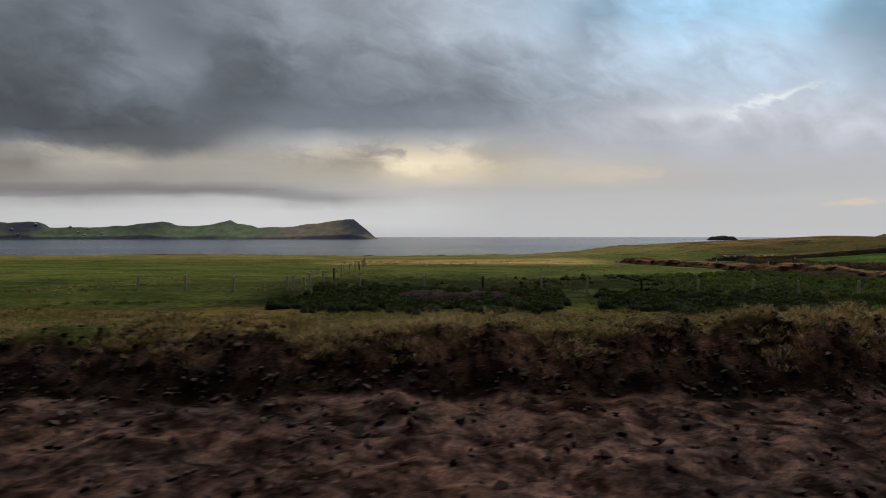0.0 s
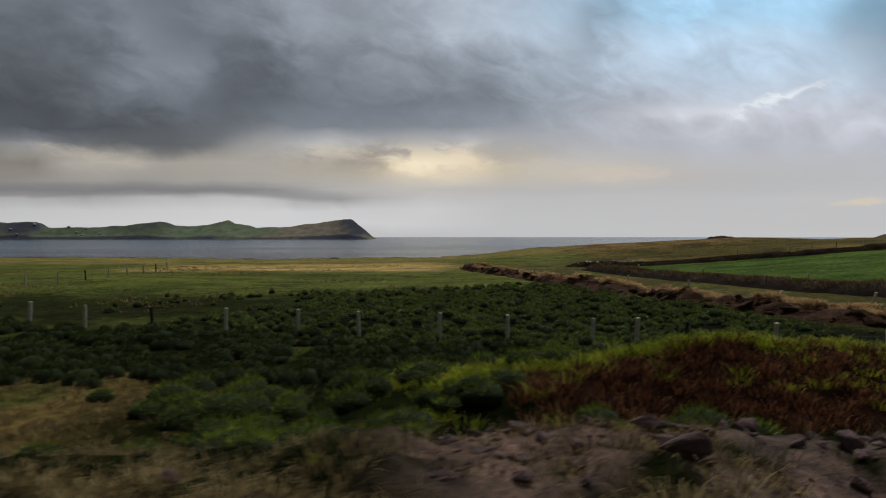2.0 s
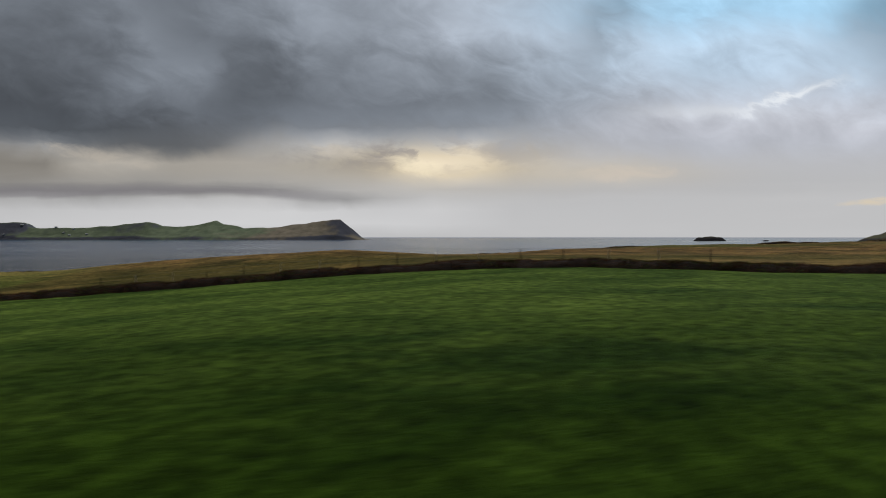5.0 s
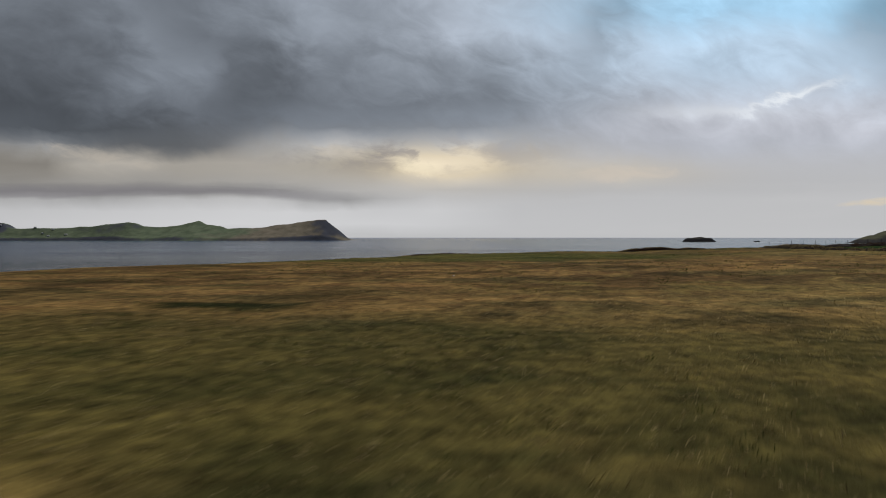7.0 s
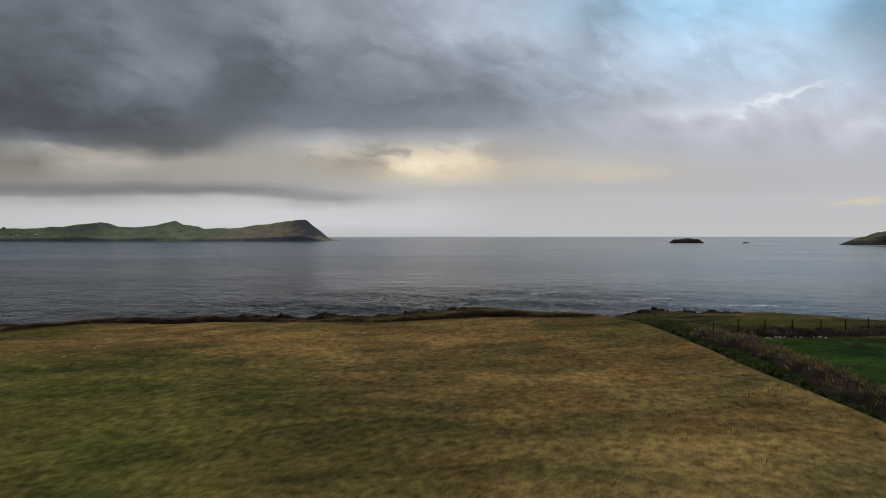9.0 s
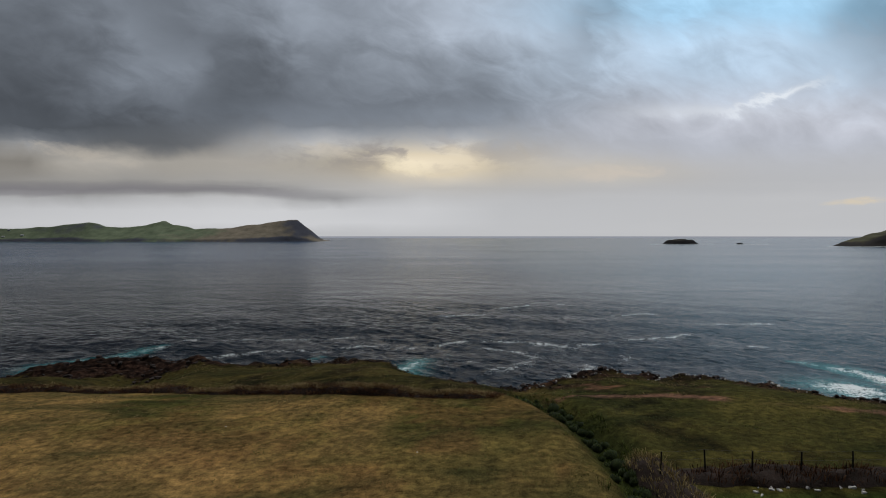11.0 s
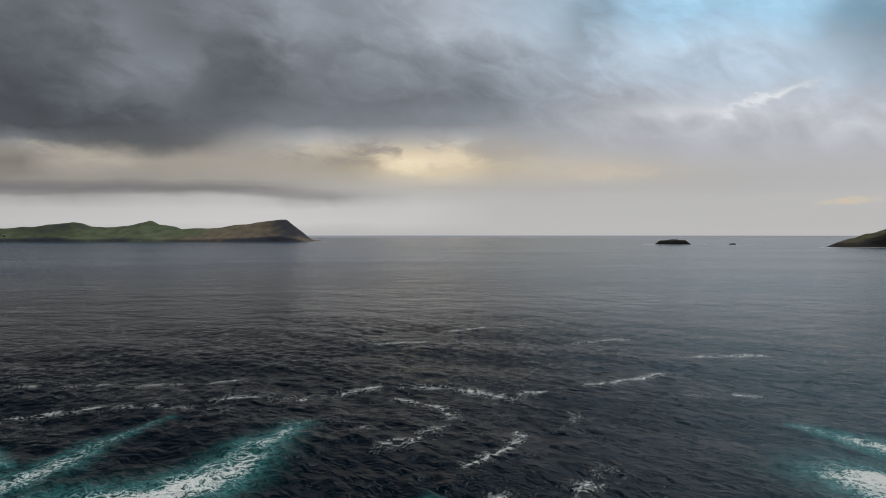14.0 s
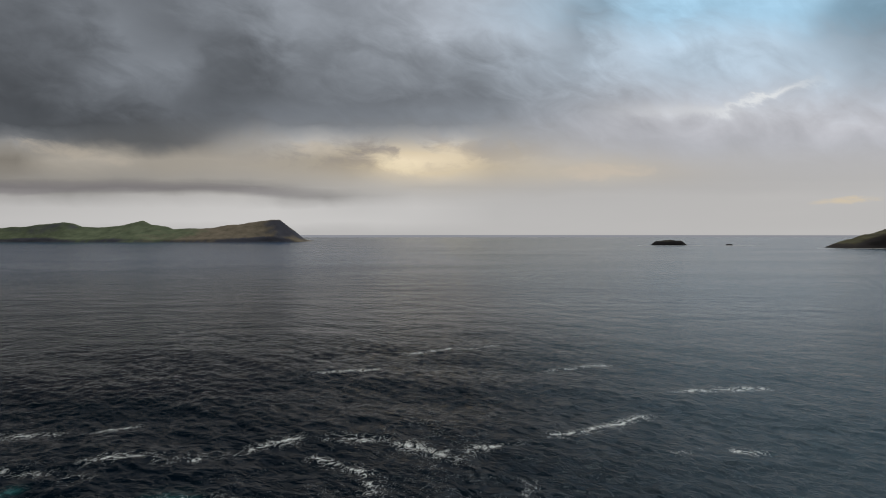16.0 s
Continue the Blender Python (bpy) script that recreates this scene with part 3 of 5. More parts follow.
def ground_tint(x, y, z):
    """Base colours of the fields."""
    n1, n2, n3 = fbm(x, y, 0.05, 4, 31), fbm(x, y, 0.25, 4, 32), fbm(x, y, 1.1, 3, 33)
    warp = 1.2 * n2
    c = np.broadcast_to(np.array((0.105, 0.125, 0.034)), (*np.shape(x), 3)).copy()
    c = blend(c, (0.065, 0.080, 0.022), smooth(y + 3 * n2, 62, 40) * smooth(x, 52, 40))
    c = blend(c, (0.42, 0.31, 0.13), smooth(y + 6 * n1 + 2 * n2, 80, 88) * smooth(y + 4 * n1, 112, 102) * smooth(x + 3 * n2, 32, 24) * smooth(x + 5 * n2, -22, -10))
    c = blend(c, (0.23, 0.195, 0.075), smooth(y + 8 * n1, 104, 116) * 0.85)
    lane = over(x, y, [(-900, 400), (28, 90), (50.2, 35), (51, 33)])
    c = blend(c, (0.088, 0.080, 0.030), smooth(x, 33, 37) * smooth(y, 30, 38) * smooth(y, 100, 84) * smooth(lane, 0, 3) * smooth(n2, -0.6, 0.2))
    c = blend(c, (0.026, 0.042, 0.012), bump2(x, y, 47, 31, 13, 9) * smooth(n2, -0.6, 0.0))
    c = blend(c, (0.100, 0.094, 0.038), smooth(x, 28, 33) * smooth(y, 42, 56) * smooth(y, 104, 90) * smooth(lane, 0, 3) * smooth(n2, -0.7, 0.1))
    # shade between the rushes, painted into the ground as near-black green
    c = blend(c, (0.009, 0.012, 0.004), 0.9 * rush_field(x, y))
    # bright pasture
    right = np.interp(y, [10, 24, 35, 42.5, 50, 58, 70, 84, 92], [74, 68, 62, 59, 55.7, 52.2, 48.6, 45.4, 44])
    pasture = smooth(x - right, 0.5, 1.6) * smooth(over(x, y, PASTURE_HEDGE), 0.5, -0.6)
    c = blend(c, (0.021, 0.046, 0.005), pasture)
    c = blend(c, (0.070, 0.118, 0.026), pasture * smooth(y + 4 * n2, 46, 66))
    c = blend(c, (0.075, 0.085, 0.025), pasture * smooth(x - right + 2 * n2, 7, 2) * smooth(y, 80, 60) * 0.7)
    c = blend(c, (0.12, 0.085, 0.05), pasture * smooth(bump2(x, y, 60.2, 45.5, 2.6, 2.4) + 0.35 * n2 + 0.2 * n3, 0.5, 0.75) * 0.8)
    # straw-coloured field by the sea
    straw = smooth(over(x, y, PASTURE_HEDGE), -0.3, 0.6) * smooth(x + 4 * n2, 46, 58)
    c = blend(c, (0.23, 0.155, 0.066), straw)
    c = blend(c, (0.37, 0.255, 0.105), straw * smooth(over(x, y, PASTURE_HEDGE) - 0.55 * (x - 140), 34, 0) * smooth(y, 82, 96) * smooth(y, 150, 130))
    c = blend(c, (0.10, 0.108, 0.03), straw * np.maximum(0.5 * smooth(y + 8 * n1, 106, 92), 0.35 * smooth(n1 + 0.5 * n2, 0.1, 0.45)))
    c = blend(c, (0.115, 0.125, 0.03), straw * smooth(over(x, y, PASTURE_HEDGE) + warp, 6, 2))
    c = blend(c, (0.070, 0.072, 0.022), straw * (0.55 + 0.4 * smooth(y, 190, 196)) * smooth(y + 6 * n2, 140, 156) * smooth(n1 - 0.5 * n2, -0.4, 0.15))
    c = blend(c, (0.10, 0.06, 0.03), straw * smooth(n2 + 0.5 * n3, -0.04, 0.28) * smooth(y, 165, 140) * 0.85)
    c = blend(c, (0.105, 0.082, 0.034), straw * 0.55 * smooth(n2 + 0.3 * n3, 0.05, 0.35))
    c = blend(c, (0.15, 0.085, 0.04), straw * 0.5 * smooth(-n2 + 0.3 * n3, 0.1, 0.4))
    c = blend(c, (0.022, 0.025, 0.010), smooth(bump2(x, y, 141, 112, 4.6, 1.9) + 0.2 * n3, 0.45, 0.75))
    c = blend(c, (0.29, 0.20, 0.083), straw * 0.8 * smooth(over(x, y, PASTURE_HEDGE), 2.5, 5) * smooth(y, 98, 91))
    c = blend(c, (0.085, 0.078, 0.028), straw * 0.85 * smooth(y + 3 * n2, 92, 98) * smooth(y + 5 * n2, 113, 104))
    c = blend(c, (0.42, 0.30, 0.13), straw * 0.42 * smooth(x - 0.55 * (y - 115) + 4 * n2, 154, 174) * smooth(y + 4 * n2, 106, 116) * smooth(y + 6 * n2, 186, 166) * smooth(n2, -0.5, 0.2))
    c = blend(c, (0.075, 0.098, 0.026), straw * 0.55 * smooth(y + 5 * n2, 146, 156) * smooth(y + 4 * n2, 190, 178) * smooth(x + 5 * n2, 182, 172))
    c = blend(c, (0.115, 0.072, 0.034), straw * 0.75 * smooth(y + 5 * n2, 117, 125) * smooth(y + 5 * n2, 152, 140) * smooth(n2 + 0.6 * n3, -0.25, 0.12))
    # beyond the ditch
    past = smooth(x + 0.4 * n3, 203, 205) * smooth(y, 100, 120)
    c = blend(c, (0.066, 0.062, 0.02), past)
    c = blend(c, (0.020, 0.036, 0.010), past * 0.45 * smooth(x, 206.2, 204.2))
    c = blend(c, (0.024, 0.055, 0.011), past * smooth(y, 185.5, 184.5) * smooth(y, 120, 140))
    strip = smooth(over(x, y, SEA_HEDGE), 0, 1) * smooth(x, 120, 130) * smooth(x, 204, 200)
    c = blend(c, (0.052, 0.045, 0.017), strip)
    c = blend(c, (0.016, 0.013, 0.007), np.maximum(strip, past) * smooth(n2 + 0.5 * n3, 0.0, 0.4) * 0.75)
    # worn earth
    bare = smooth(n2 + 0.5 * n3, 0.45, 0.7) * past * smooth(y, 194, 198)
    c = blend(c, (0.16, 0.085, 0.06), bare * 0.8)
    path, _ = near_line(x, y, [(199, 201), (203, 200.2), (206, 200.0), (210, 199.6), (215, 197.5), (222, 195)])
    c = blend(c, (0.22, 0.12, 0.09), smooth(path + 0.5 * n3, 0.55, 0.2) * smooth(n2, -0.5, 0.1))
    d, _ = near_line(x, y, DITCH)
    c = blend(c, (0.02, 0.03, 0.01), np.exp(-(d / 1.0) ** 2) * 0.95)
    # gaps of the rush belt: their shade painted near-black on the ground
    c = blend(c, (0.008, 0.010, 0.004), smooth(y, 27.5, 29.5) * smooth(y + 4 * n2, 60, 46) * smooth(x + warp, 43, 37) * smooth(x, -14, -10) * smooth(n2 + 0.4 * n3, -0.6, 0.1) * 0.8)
    # roadside
    wob = 0.5 * fbm(x, 0 * x, 0.11, 3, 5)
    foot = 15.8 + 0.03 * x + wob
    verge = smooth(y, foot + 0.9, foot + 2.0) * smooth(y + warp, 33, 27) * smooth(x + warp, 47, 41)
    c = blend(c, (0.16, 0.118, 0.048), verge * smooth(n2, -0.5, 0.1) * smooth(x + warp, 25, 20))
    # verge among the weeds: shade of the gaps painted as very dark green
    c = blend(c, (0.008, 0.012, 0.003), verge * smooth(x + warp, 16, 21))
    c = blend(c, (0.022, 0.010, 0.007), smooth(bump2(x, y, 33.5, 24.4, 7.5, 2.0) + 0.3 * n2, 0.45, 0.7))
    c = blend(c, (0.15, 0.105, 0.098), smooth(y + 0.6 * n2, 22.4, 21.4) * smooth(y, foot + 1.0, foot + 1.8) * smooth(x + warp, 25, 28) * smooth(x, 45, 42) * smooth(n2 + n3, -0.5, 0.1))
    peat = smooth(y, foot + 1.9, foot + 1.0) * smooth(x + warp, 40, 34)
    c = blend(c, (0.045, 0.027, 0.024), peat)
    c = blend(c, (0.20, 0.125, 0.105), peat * smooth(y, foot - 0.2, foot + 0.3) * smooth(x + warp, 11, 18) * smooth(x + warp, 37, 29) * smooth(n2 + 0.6 * n3, -0.4, 0.3))
    # shadow line at the bank's foot, painted as a near-black strip
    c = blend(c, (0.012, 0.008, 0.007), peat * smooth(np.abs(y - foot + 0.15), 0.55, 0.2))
    c = blend(c, (0.070, 0.045, 0.044), peat * smooth(y, foot - 0.4, foot - 0.9) * smooth(n2 + n3 * 0.5, -0.5, 0.3))
    # rock
    m = inland(x, y)
    rock = np.maximum(smooth(m + 1.2 * n3 + 0.9 * n2, 1.9, 0.8), smooth(bump2(x, y, 157, 231, 14, 7.5) + 0.35 * n2 + 0.1 * n3, 0.42, 0.55))
    rock = np.maximum(rock, 0.85 * smooth(n2 + 0.6 * n3, 0.15, 0.5) * smooth(m, 4.5, 1.5) * smooth(x, 203, 206))
    c = blend(c, (0.024, 0.015, 0.013), rock)
    return c, np.maximum(rock, peat)


def sheet(name, xs, ys, height):
    """A grid of quads with its height from a function."""
    gx, gy = np.meshgrid(xs, ys)
    gz = height(gx, gy)
    nx, ny = len(xs), len(ys)
    mesh = bpy.data.meshes.new(name)
    mesh.vertices.add(nx * ny)
    mesh.vertices.foreach_set("co", np.stack([gx, gy, gz], -1).astype(np.float32).ravel())
    i = (np.arange(ny - 1)[:, None] * nx + np.arange(nx - 1)).ravel()
    quads = np.stack([i, i + 1, i + nx + 1, i + nx], -1).astype(np.int32)
    mesh.loops.add(quads.size)
    mesh.loops.foreach_set("vertex_index", quads.ravel())
    mesh.polygons.add(len(quads))
    mesh.polygons.foreach_set("loop_start", np.arange(0, quads.size, 4, dtype=np.int32))
    mesh.polygons.foreach_set("use_smooth", np.ones(len(quads), bool))
    mesh.update(calc_edges=True)
    return mesh, gx, gy, gz


def put_float(mesh, name, values):
    mesh.attributes.new(name, "FLOAT", "POINT").data.foreach_set("value", np.asarray(values, np.float32).ravel())


mesh, gx, gy, gz = sheet(
    "ground",
    graded((-900, -300, 30), (-300, -60, 6), (-60, -22, 1.5), (-22, 64, 0.36), (64, 150, 0.8), (150, 228, 0.36), (228, 300, 2), (300, 900, 30)),
    graded((-200, -8, 12), (-8, 8, 0.8), (8, 30, 0.28), (30, 48, 0.4), (48, 100, 0.7), (100, 192, 0.9), (192, 242, 0.34), (242, 340, 10)),
    ground_height)
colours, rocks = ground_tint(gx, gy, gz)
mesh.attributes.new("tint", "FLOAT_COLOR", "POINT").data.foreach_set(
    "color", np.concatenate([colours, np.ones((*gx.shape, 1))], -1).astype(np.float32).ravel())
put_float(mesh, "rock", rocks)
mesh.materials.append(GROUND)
tagged(new("ground", mesh), "rough coastal fields of grass and peat ending in low cliffs", "ground", kind="structure")


# ---- the sea ----
FOAM_LINES = [
    ([(170, 235), (178, 239.5), (184, 243), (187.5, 248), (190, 257), (192, 263)], 4.8, 1.15), ([(166, 243), (169, 249), (170.2, 259), (174, 266)], 2.4, 0.62),
    ([(130, 258), (136, 268), (140, 277)], 2.6, 0.6), ([(144, 252), (150, 254.5), (158, 254.5), (164, 250)], 1.8, 0.95),
    ([(196, 231), (199, 234), (201, 232)], 1.5, 0.95), ([(201.5, 230), (205.3, 236), (210.7, 242.5)], 2.0, 0.7),
    ([(256, 245), (255, 240), (252, 230)], 4.2, 1.2), ([(269, 245), (263.5, 255), (259, 261)], 3.2, 1.1),
]
CREST_LINES = [
    ([(178, 275), (184, 276.5), (190, 275.5), (197, 279.5), (202.5, 282.7), (209, 282), (217, 279), (221, 276)], 0.75), ([(192, 263), (196, 263.5), (200.5, 262.5)], 0.9),
    ([(205, 276), (212, 271), (213, 266)], 0.6), ([(204, 254.6), (208, 257), (211.2, 261.5)], 0.6), ([(217.5, 242.5), (224, 243.5), (230, 247.5)], 0.7),
    ([(223, 274), (226, 277.7), (231, 279.8)], 0.5), ([(236.6, 282), (243, 285), (252.5, 291)], 0.6), ([(262, 303), (270, 305), (280, 306)], 0.8), ([(250, 274), (257, 277), (262, 276)], 0.5),
    ([(192, 315), (199, 318.5), (208, 320.5)], 0.6), ([(244, 320), (250, 322), (257, 324)], 0.6), ([(140, 275), (143, 282), (154, 283.5), (163, 283), (176, 287)], 0.6),
    ([(150, 266), (160, 270), (170, 272), (178, 270)], 0.55), ([(214, 336), (224, 341), (236, 345)], 0.6), ([(228, 262), (231, 268)], 0.4), ([(214, 250), (220, 254), (222, 259)], 0.4),
]


def sea_height(x, y):
    fade = 1 - smooth(np.hypot(x - 210, y - 240), 70, 165)
    slow = np.sin(0.21 * y + 0.08 * x + 2.2 * fbm(x, y, 0.02, 2, 40)) * 0.20
    a, b = 0.58 * (0.697 * x - 0.717 * y), 0.717 * x + 0.697 * y
    quick = 0.24 * fbm(a, b, 0.24, 4, 41) + 0.26 * (1 - np.abs(fbm(a, b, 0.46, 3, 42))) ** 2
    return fade * (slow + quick)


mesh, gx, gy, gz = sheet(
    "sea",
    graded((-4800, -1200, 300), (-1200, -200, 60), (-200, 70, 9), (70, 130, 1.2), (130, 300, 0.42), (300, 400, 1.5), (400, 500, 6), (500, 1200, 60), (1200, 4800, 300)),
    graded((-300, 100, 60), (100, 205, 8), (205, 300, 0.42), (300, 350, 0.7), (350, 420, 1.5), (420, 700, 8), (700, 1500, 60), (1500, 4950, 250)),
    sea_height)
foam, milky = np.zeros(gx.shape), np.zeros(gx.shape)
ragged = 0.9 * fbm(gx, gy, 0.20, 4, 43) + 0.45 * fbm(gx, gy, 0.9, 3, 48)
patchy = smooth(fbm(gx, gy, 0.22, 3, 49), -0.4, 0.3)
for line, width, strong in FOAM_LINES:
    d, way = near_line(gx + 1.4 * ragged, gy - 1.2 * ragged, line)
    size = near_line(np.array([line[-1][0]]), np.array([line[-1][1]]), line)[1][0]
    tail = np.clip(1 - way / size, 0, 1)
    width = width * (0.42 + 0.85 * tail)
    foam = np.maximum(foam, strong * (0.20 + 0.46 * tail ** 1.1) * (0.70 + 0.36 * patchy) * np.exp(-(d / ((0.60 + 0.22 * tail) * width)) ** 2))
    milky = np.maximum(milky, min(strong, 1.0) * (0.45 + 0.40 * tail) * np.exp(-(d / (1.1 * width)) ** 2))
for line, width in CREST_LINES:
    d, way = near_line(gx + 1.1 * ragged, gy - 1.0 * ragged, line)
    broken = smooth(fbm(gx, gy, 0.30, 3, 44), -0.45, 0.15)
    foam = np.maximum(foam, 0.44 * broken * np.exp(-(d / (0.55 * width)) ** 2))
    foam = np.maximum(foam, (0.10 + 0.17 * broken) * np.exp(-(d / (3.4 * width)) ** 2))
shore = np.abs(inland(gx, gy) + 4.5)
foam = np.maximum(foam, 0.12 * smooth(fbm(gx, gy, 0.09, 3, 46) + 0.35 * fbm(gx * 0.5, gy, 0.3, 2, 47), 0.12, 0.5) * (1 - smooth(np.hypot(gx - 205, gy - 255), 35, 70)))
foam = np.maximum(foam, 0.5 * np.exp(-(shore / 1.6) ** 2) * smooth(fbm(gx, gy, 0.09, 2, 45), -0.1, 0.4))
put_float(mesh, "foam", foam), put_float(mesh, "milky", milky)
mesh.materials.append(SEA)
tagged(new("sea", mesh), "grey choppy sea with white and turquoise foam", "water", kind="structure")


# ---- far shores ----
def shore_material(name, green, brown, cliff, turn_brown):
    """Turf that turns from green to brown past a given place, with rock where it is steep."""
    m, n = material(name)
    at = where(n)
    f = n.noise(at, 0.009, 6, 0.6, 0.4)
    g = n.noise(n.scaled(at, 1.0, 0.5, 2.0), 0.03, 5, 0.6)
    split = n.add("ShaderNodeSeparateXYZ")
    n.link(at, split.inputs[0])
    way = n.math("ADD", split.outputs["X"], n.math("MULTIPLY", n.math("SUBTRACT", f, 0.5), 900.0))
    land = n.mix(n.step(way, turn_brown - 130, turn_brown + 130), green, brown)
    land = n.mix(1.0, land, n.ramp(g, (0.32, (0.72, 0.74, 0.72)), (0.68, (1.28, 1.26, 1.22))), "MULTIPLY")
    steep = n.attribute("rock").outputs["Fac"]
    land = n.mix(steep, land, n.mix(g, cliff, tuple(c * 1.7 for c in cliff)))
    finish(n, land, 0.95, g, 2.5, spec=0.05)
    return m


HEAD_X = [-2700, -2200, -1840, -1720, -1650, -1610, -1590, -1540, -1380, -1270, -1150, -1115, -1085, -1060, -1010, -950, -862, -830, -775, -750, -600, -572, -430, -385, -352, -332, -300, -272, -250]
HEAD_Z = [62, 76, 78, 62, 66, 66, 46, 43, 47, 51, 65, 67, 63, 52, 49, 54, 76, 61, 53, 44, 50, 56, 76, 84, 84, 66, 40, 12, -4]


def headland_height(x, y):
    crest = np.interp(x, HEAD_X, HEAD_Z)
    front = 2120 + 110 * smooth(x, -520, -300) + 45 * fbm(x, 0 * x, 0.006, 3, 51) + 70 * smooth(x, -900, -1500)
    top = 2310 - 60 * smooth(x, -930, -1100)
    crest = crest * (1 + 0.05 * smooth(x, -450, -700))
    t = (y - front) / (top - front)
    rise = np.where(y < top, 0.16 * smooth(t, 0.0, 0.10) + 0.84 * np.clip(t, 0, 1) ** 1.25, 1 - 0.9 * smooth(y, top, top + 170))
    z = crest * rise + 3.5 * fbm(x, y, 0.02, 4, 52) * smooth(t, 0.1, 0.4) * smooth(crest, 0, 40)
    return np.where(y < front, -4, z)


def far_land(name, label, xs, ys, height, green, brown, cliff, steepness, turn_brown=0.0):
    mesh, gx, gy, gz = sheet(name, xs, ys, height)
    sy, sx = np.gradient(gz, ys, xs)
    put_float(mesh, "rock", smooth(np.hypot(sx, sy) + 0.12 * fbm(gx, gy, 0.03, 3, 53), *steepness))
    mesh.materials.append(shore_material(name + "_turf", green, brown, cliff, turn_brown))
    return tagged(new(name, mesh), label, "headland", kind="structure")


# distance haze is put into the lightened turf and cliff colours
far_land("headland", "long green and brown headland with three cliffed summits", graded((-2700, -1700, 14), (-1700, -230, 6)), graded((2040, 2420, 6), (2420, 2500, 16)),
         headland_height, (0.13, 0.16, 0.105), (0.19, 0.165, 0.13), (0.075, 0.077, 0.095), (0.62, 0.95), -680)


def near_head_height(x, y):
    t = (x - 1046) / 115
    crest = 5 + 36 * np.clip(t, 0, 1) ** 0.8 + 10 * np.clip(t - 1, 0, 3) + 7 * fbm(x, y, 0.028, 4, 55)
    side = smooth(y, 1272, 1296) * (1 - smooth(y, 1330, 1400))
    return np.where(x < 1036, -4, -4 + (crest + 4) * side * smooth(x, 1036, 1050))


far_land("rocky_point", "dark rocky point with surf at its foot", graded((970, 1700, 5)), graded((1240, 1420, 5)), near_head_height,
         (0.088, 0.092, 0.06), (0.095, 0.092, 0.06), (0.045, 0.042, 0.042), (0.40, 0.75))


def islet_height(x, y):
    r = np.hypot((x - 818) / 50, (y - 1600) / 28) + 0.10 * fbm(x, y, 0.05, 3, 57)
    return -4 + (14 + 3.0 * np.exp(-((x - 822) / 16) ** 2) + 3 * fbm(x, y, 0.06, 4, 58)) * (1 - smooth(r, 0.55, 1.05))


def skerry_height(x, y):
    r = np.hypot((x - 955) / 10, (y - 1570) / 8)
    return -3 + (6 + 1.5 * fbm(x, y, 0.2, 3, 59)) * (1 - smooth(r, 0.6, 1.1))


far_land("islet", "low dark rocky islet ringed with surf", graded((755, 885, 2.5)), graded((1560, 1640, 2.5)), islet_height,
         (0.05, 0.052, 0.042), (0.05, 0.045, 0.038), (0.026, 0.025, 0.027), (0.3, 0.7))
far_land("skerry", "small flat dark skerry awash in the sea", graded((940, 970, 1.0)), graded((1558, 1582, 1.0)), skerry_height,
         (0.02, 0.02, 0.02), (0.02, 0.02, 0.02), (0.016, 0.015, 0.016), (0.3, 0.7))


# ---- makers ----
rng = np.random.default_rng(7)


def mesh_of(name, verts, faces, mat, smooth_faces=False):
    mesh = bpy.data.meshes.new(name)
    mesh.from_pydata([tuple(p) for p in verts], [], [tuple(f) for f in faces])
    mesh.materials.append(mat)
    if smooth_faces:
        mesh.polygons.foreach_set("use_smooth", np.ones(len(mesh.polygons), bool))
    mesh.update()
    return mesh


def part(name, data, parent, label="", at=None):
    """One mesh (or a bmesh) as a part under a thing."""
    ob = new(name, data)
    ob.parent = parent
    if at is not None:
        ob.matrix_basis = at
    return tagged(ob, label) if label else ob


def thing(name, label, category, group="", at=None):
    ob = new(name)
    ob.empty_display_size = 0.2
    if at is not None:
        ob.matrix_basis = at
    return tagged(ob, label, category, group)


def baked(bm, name, mat, smooth_faces=False):
    mesh = bpy.data.meshes.new(name)
    bm.to_mesh(mesh)
    bm.free()
    mesh.materials.append(mat)
    if smooth_faces:
        mesh.polygons.foreach_set("use_smooth", np.ones(len(mesh.polygons), bool))
    return mesh


def height_at(x, y):
    return float(ground_height(np.array([x]), np.array([y]))[0])


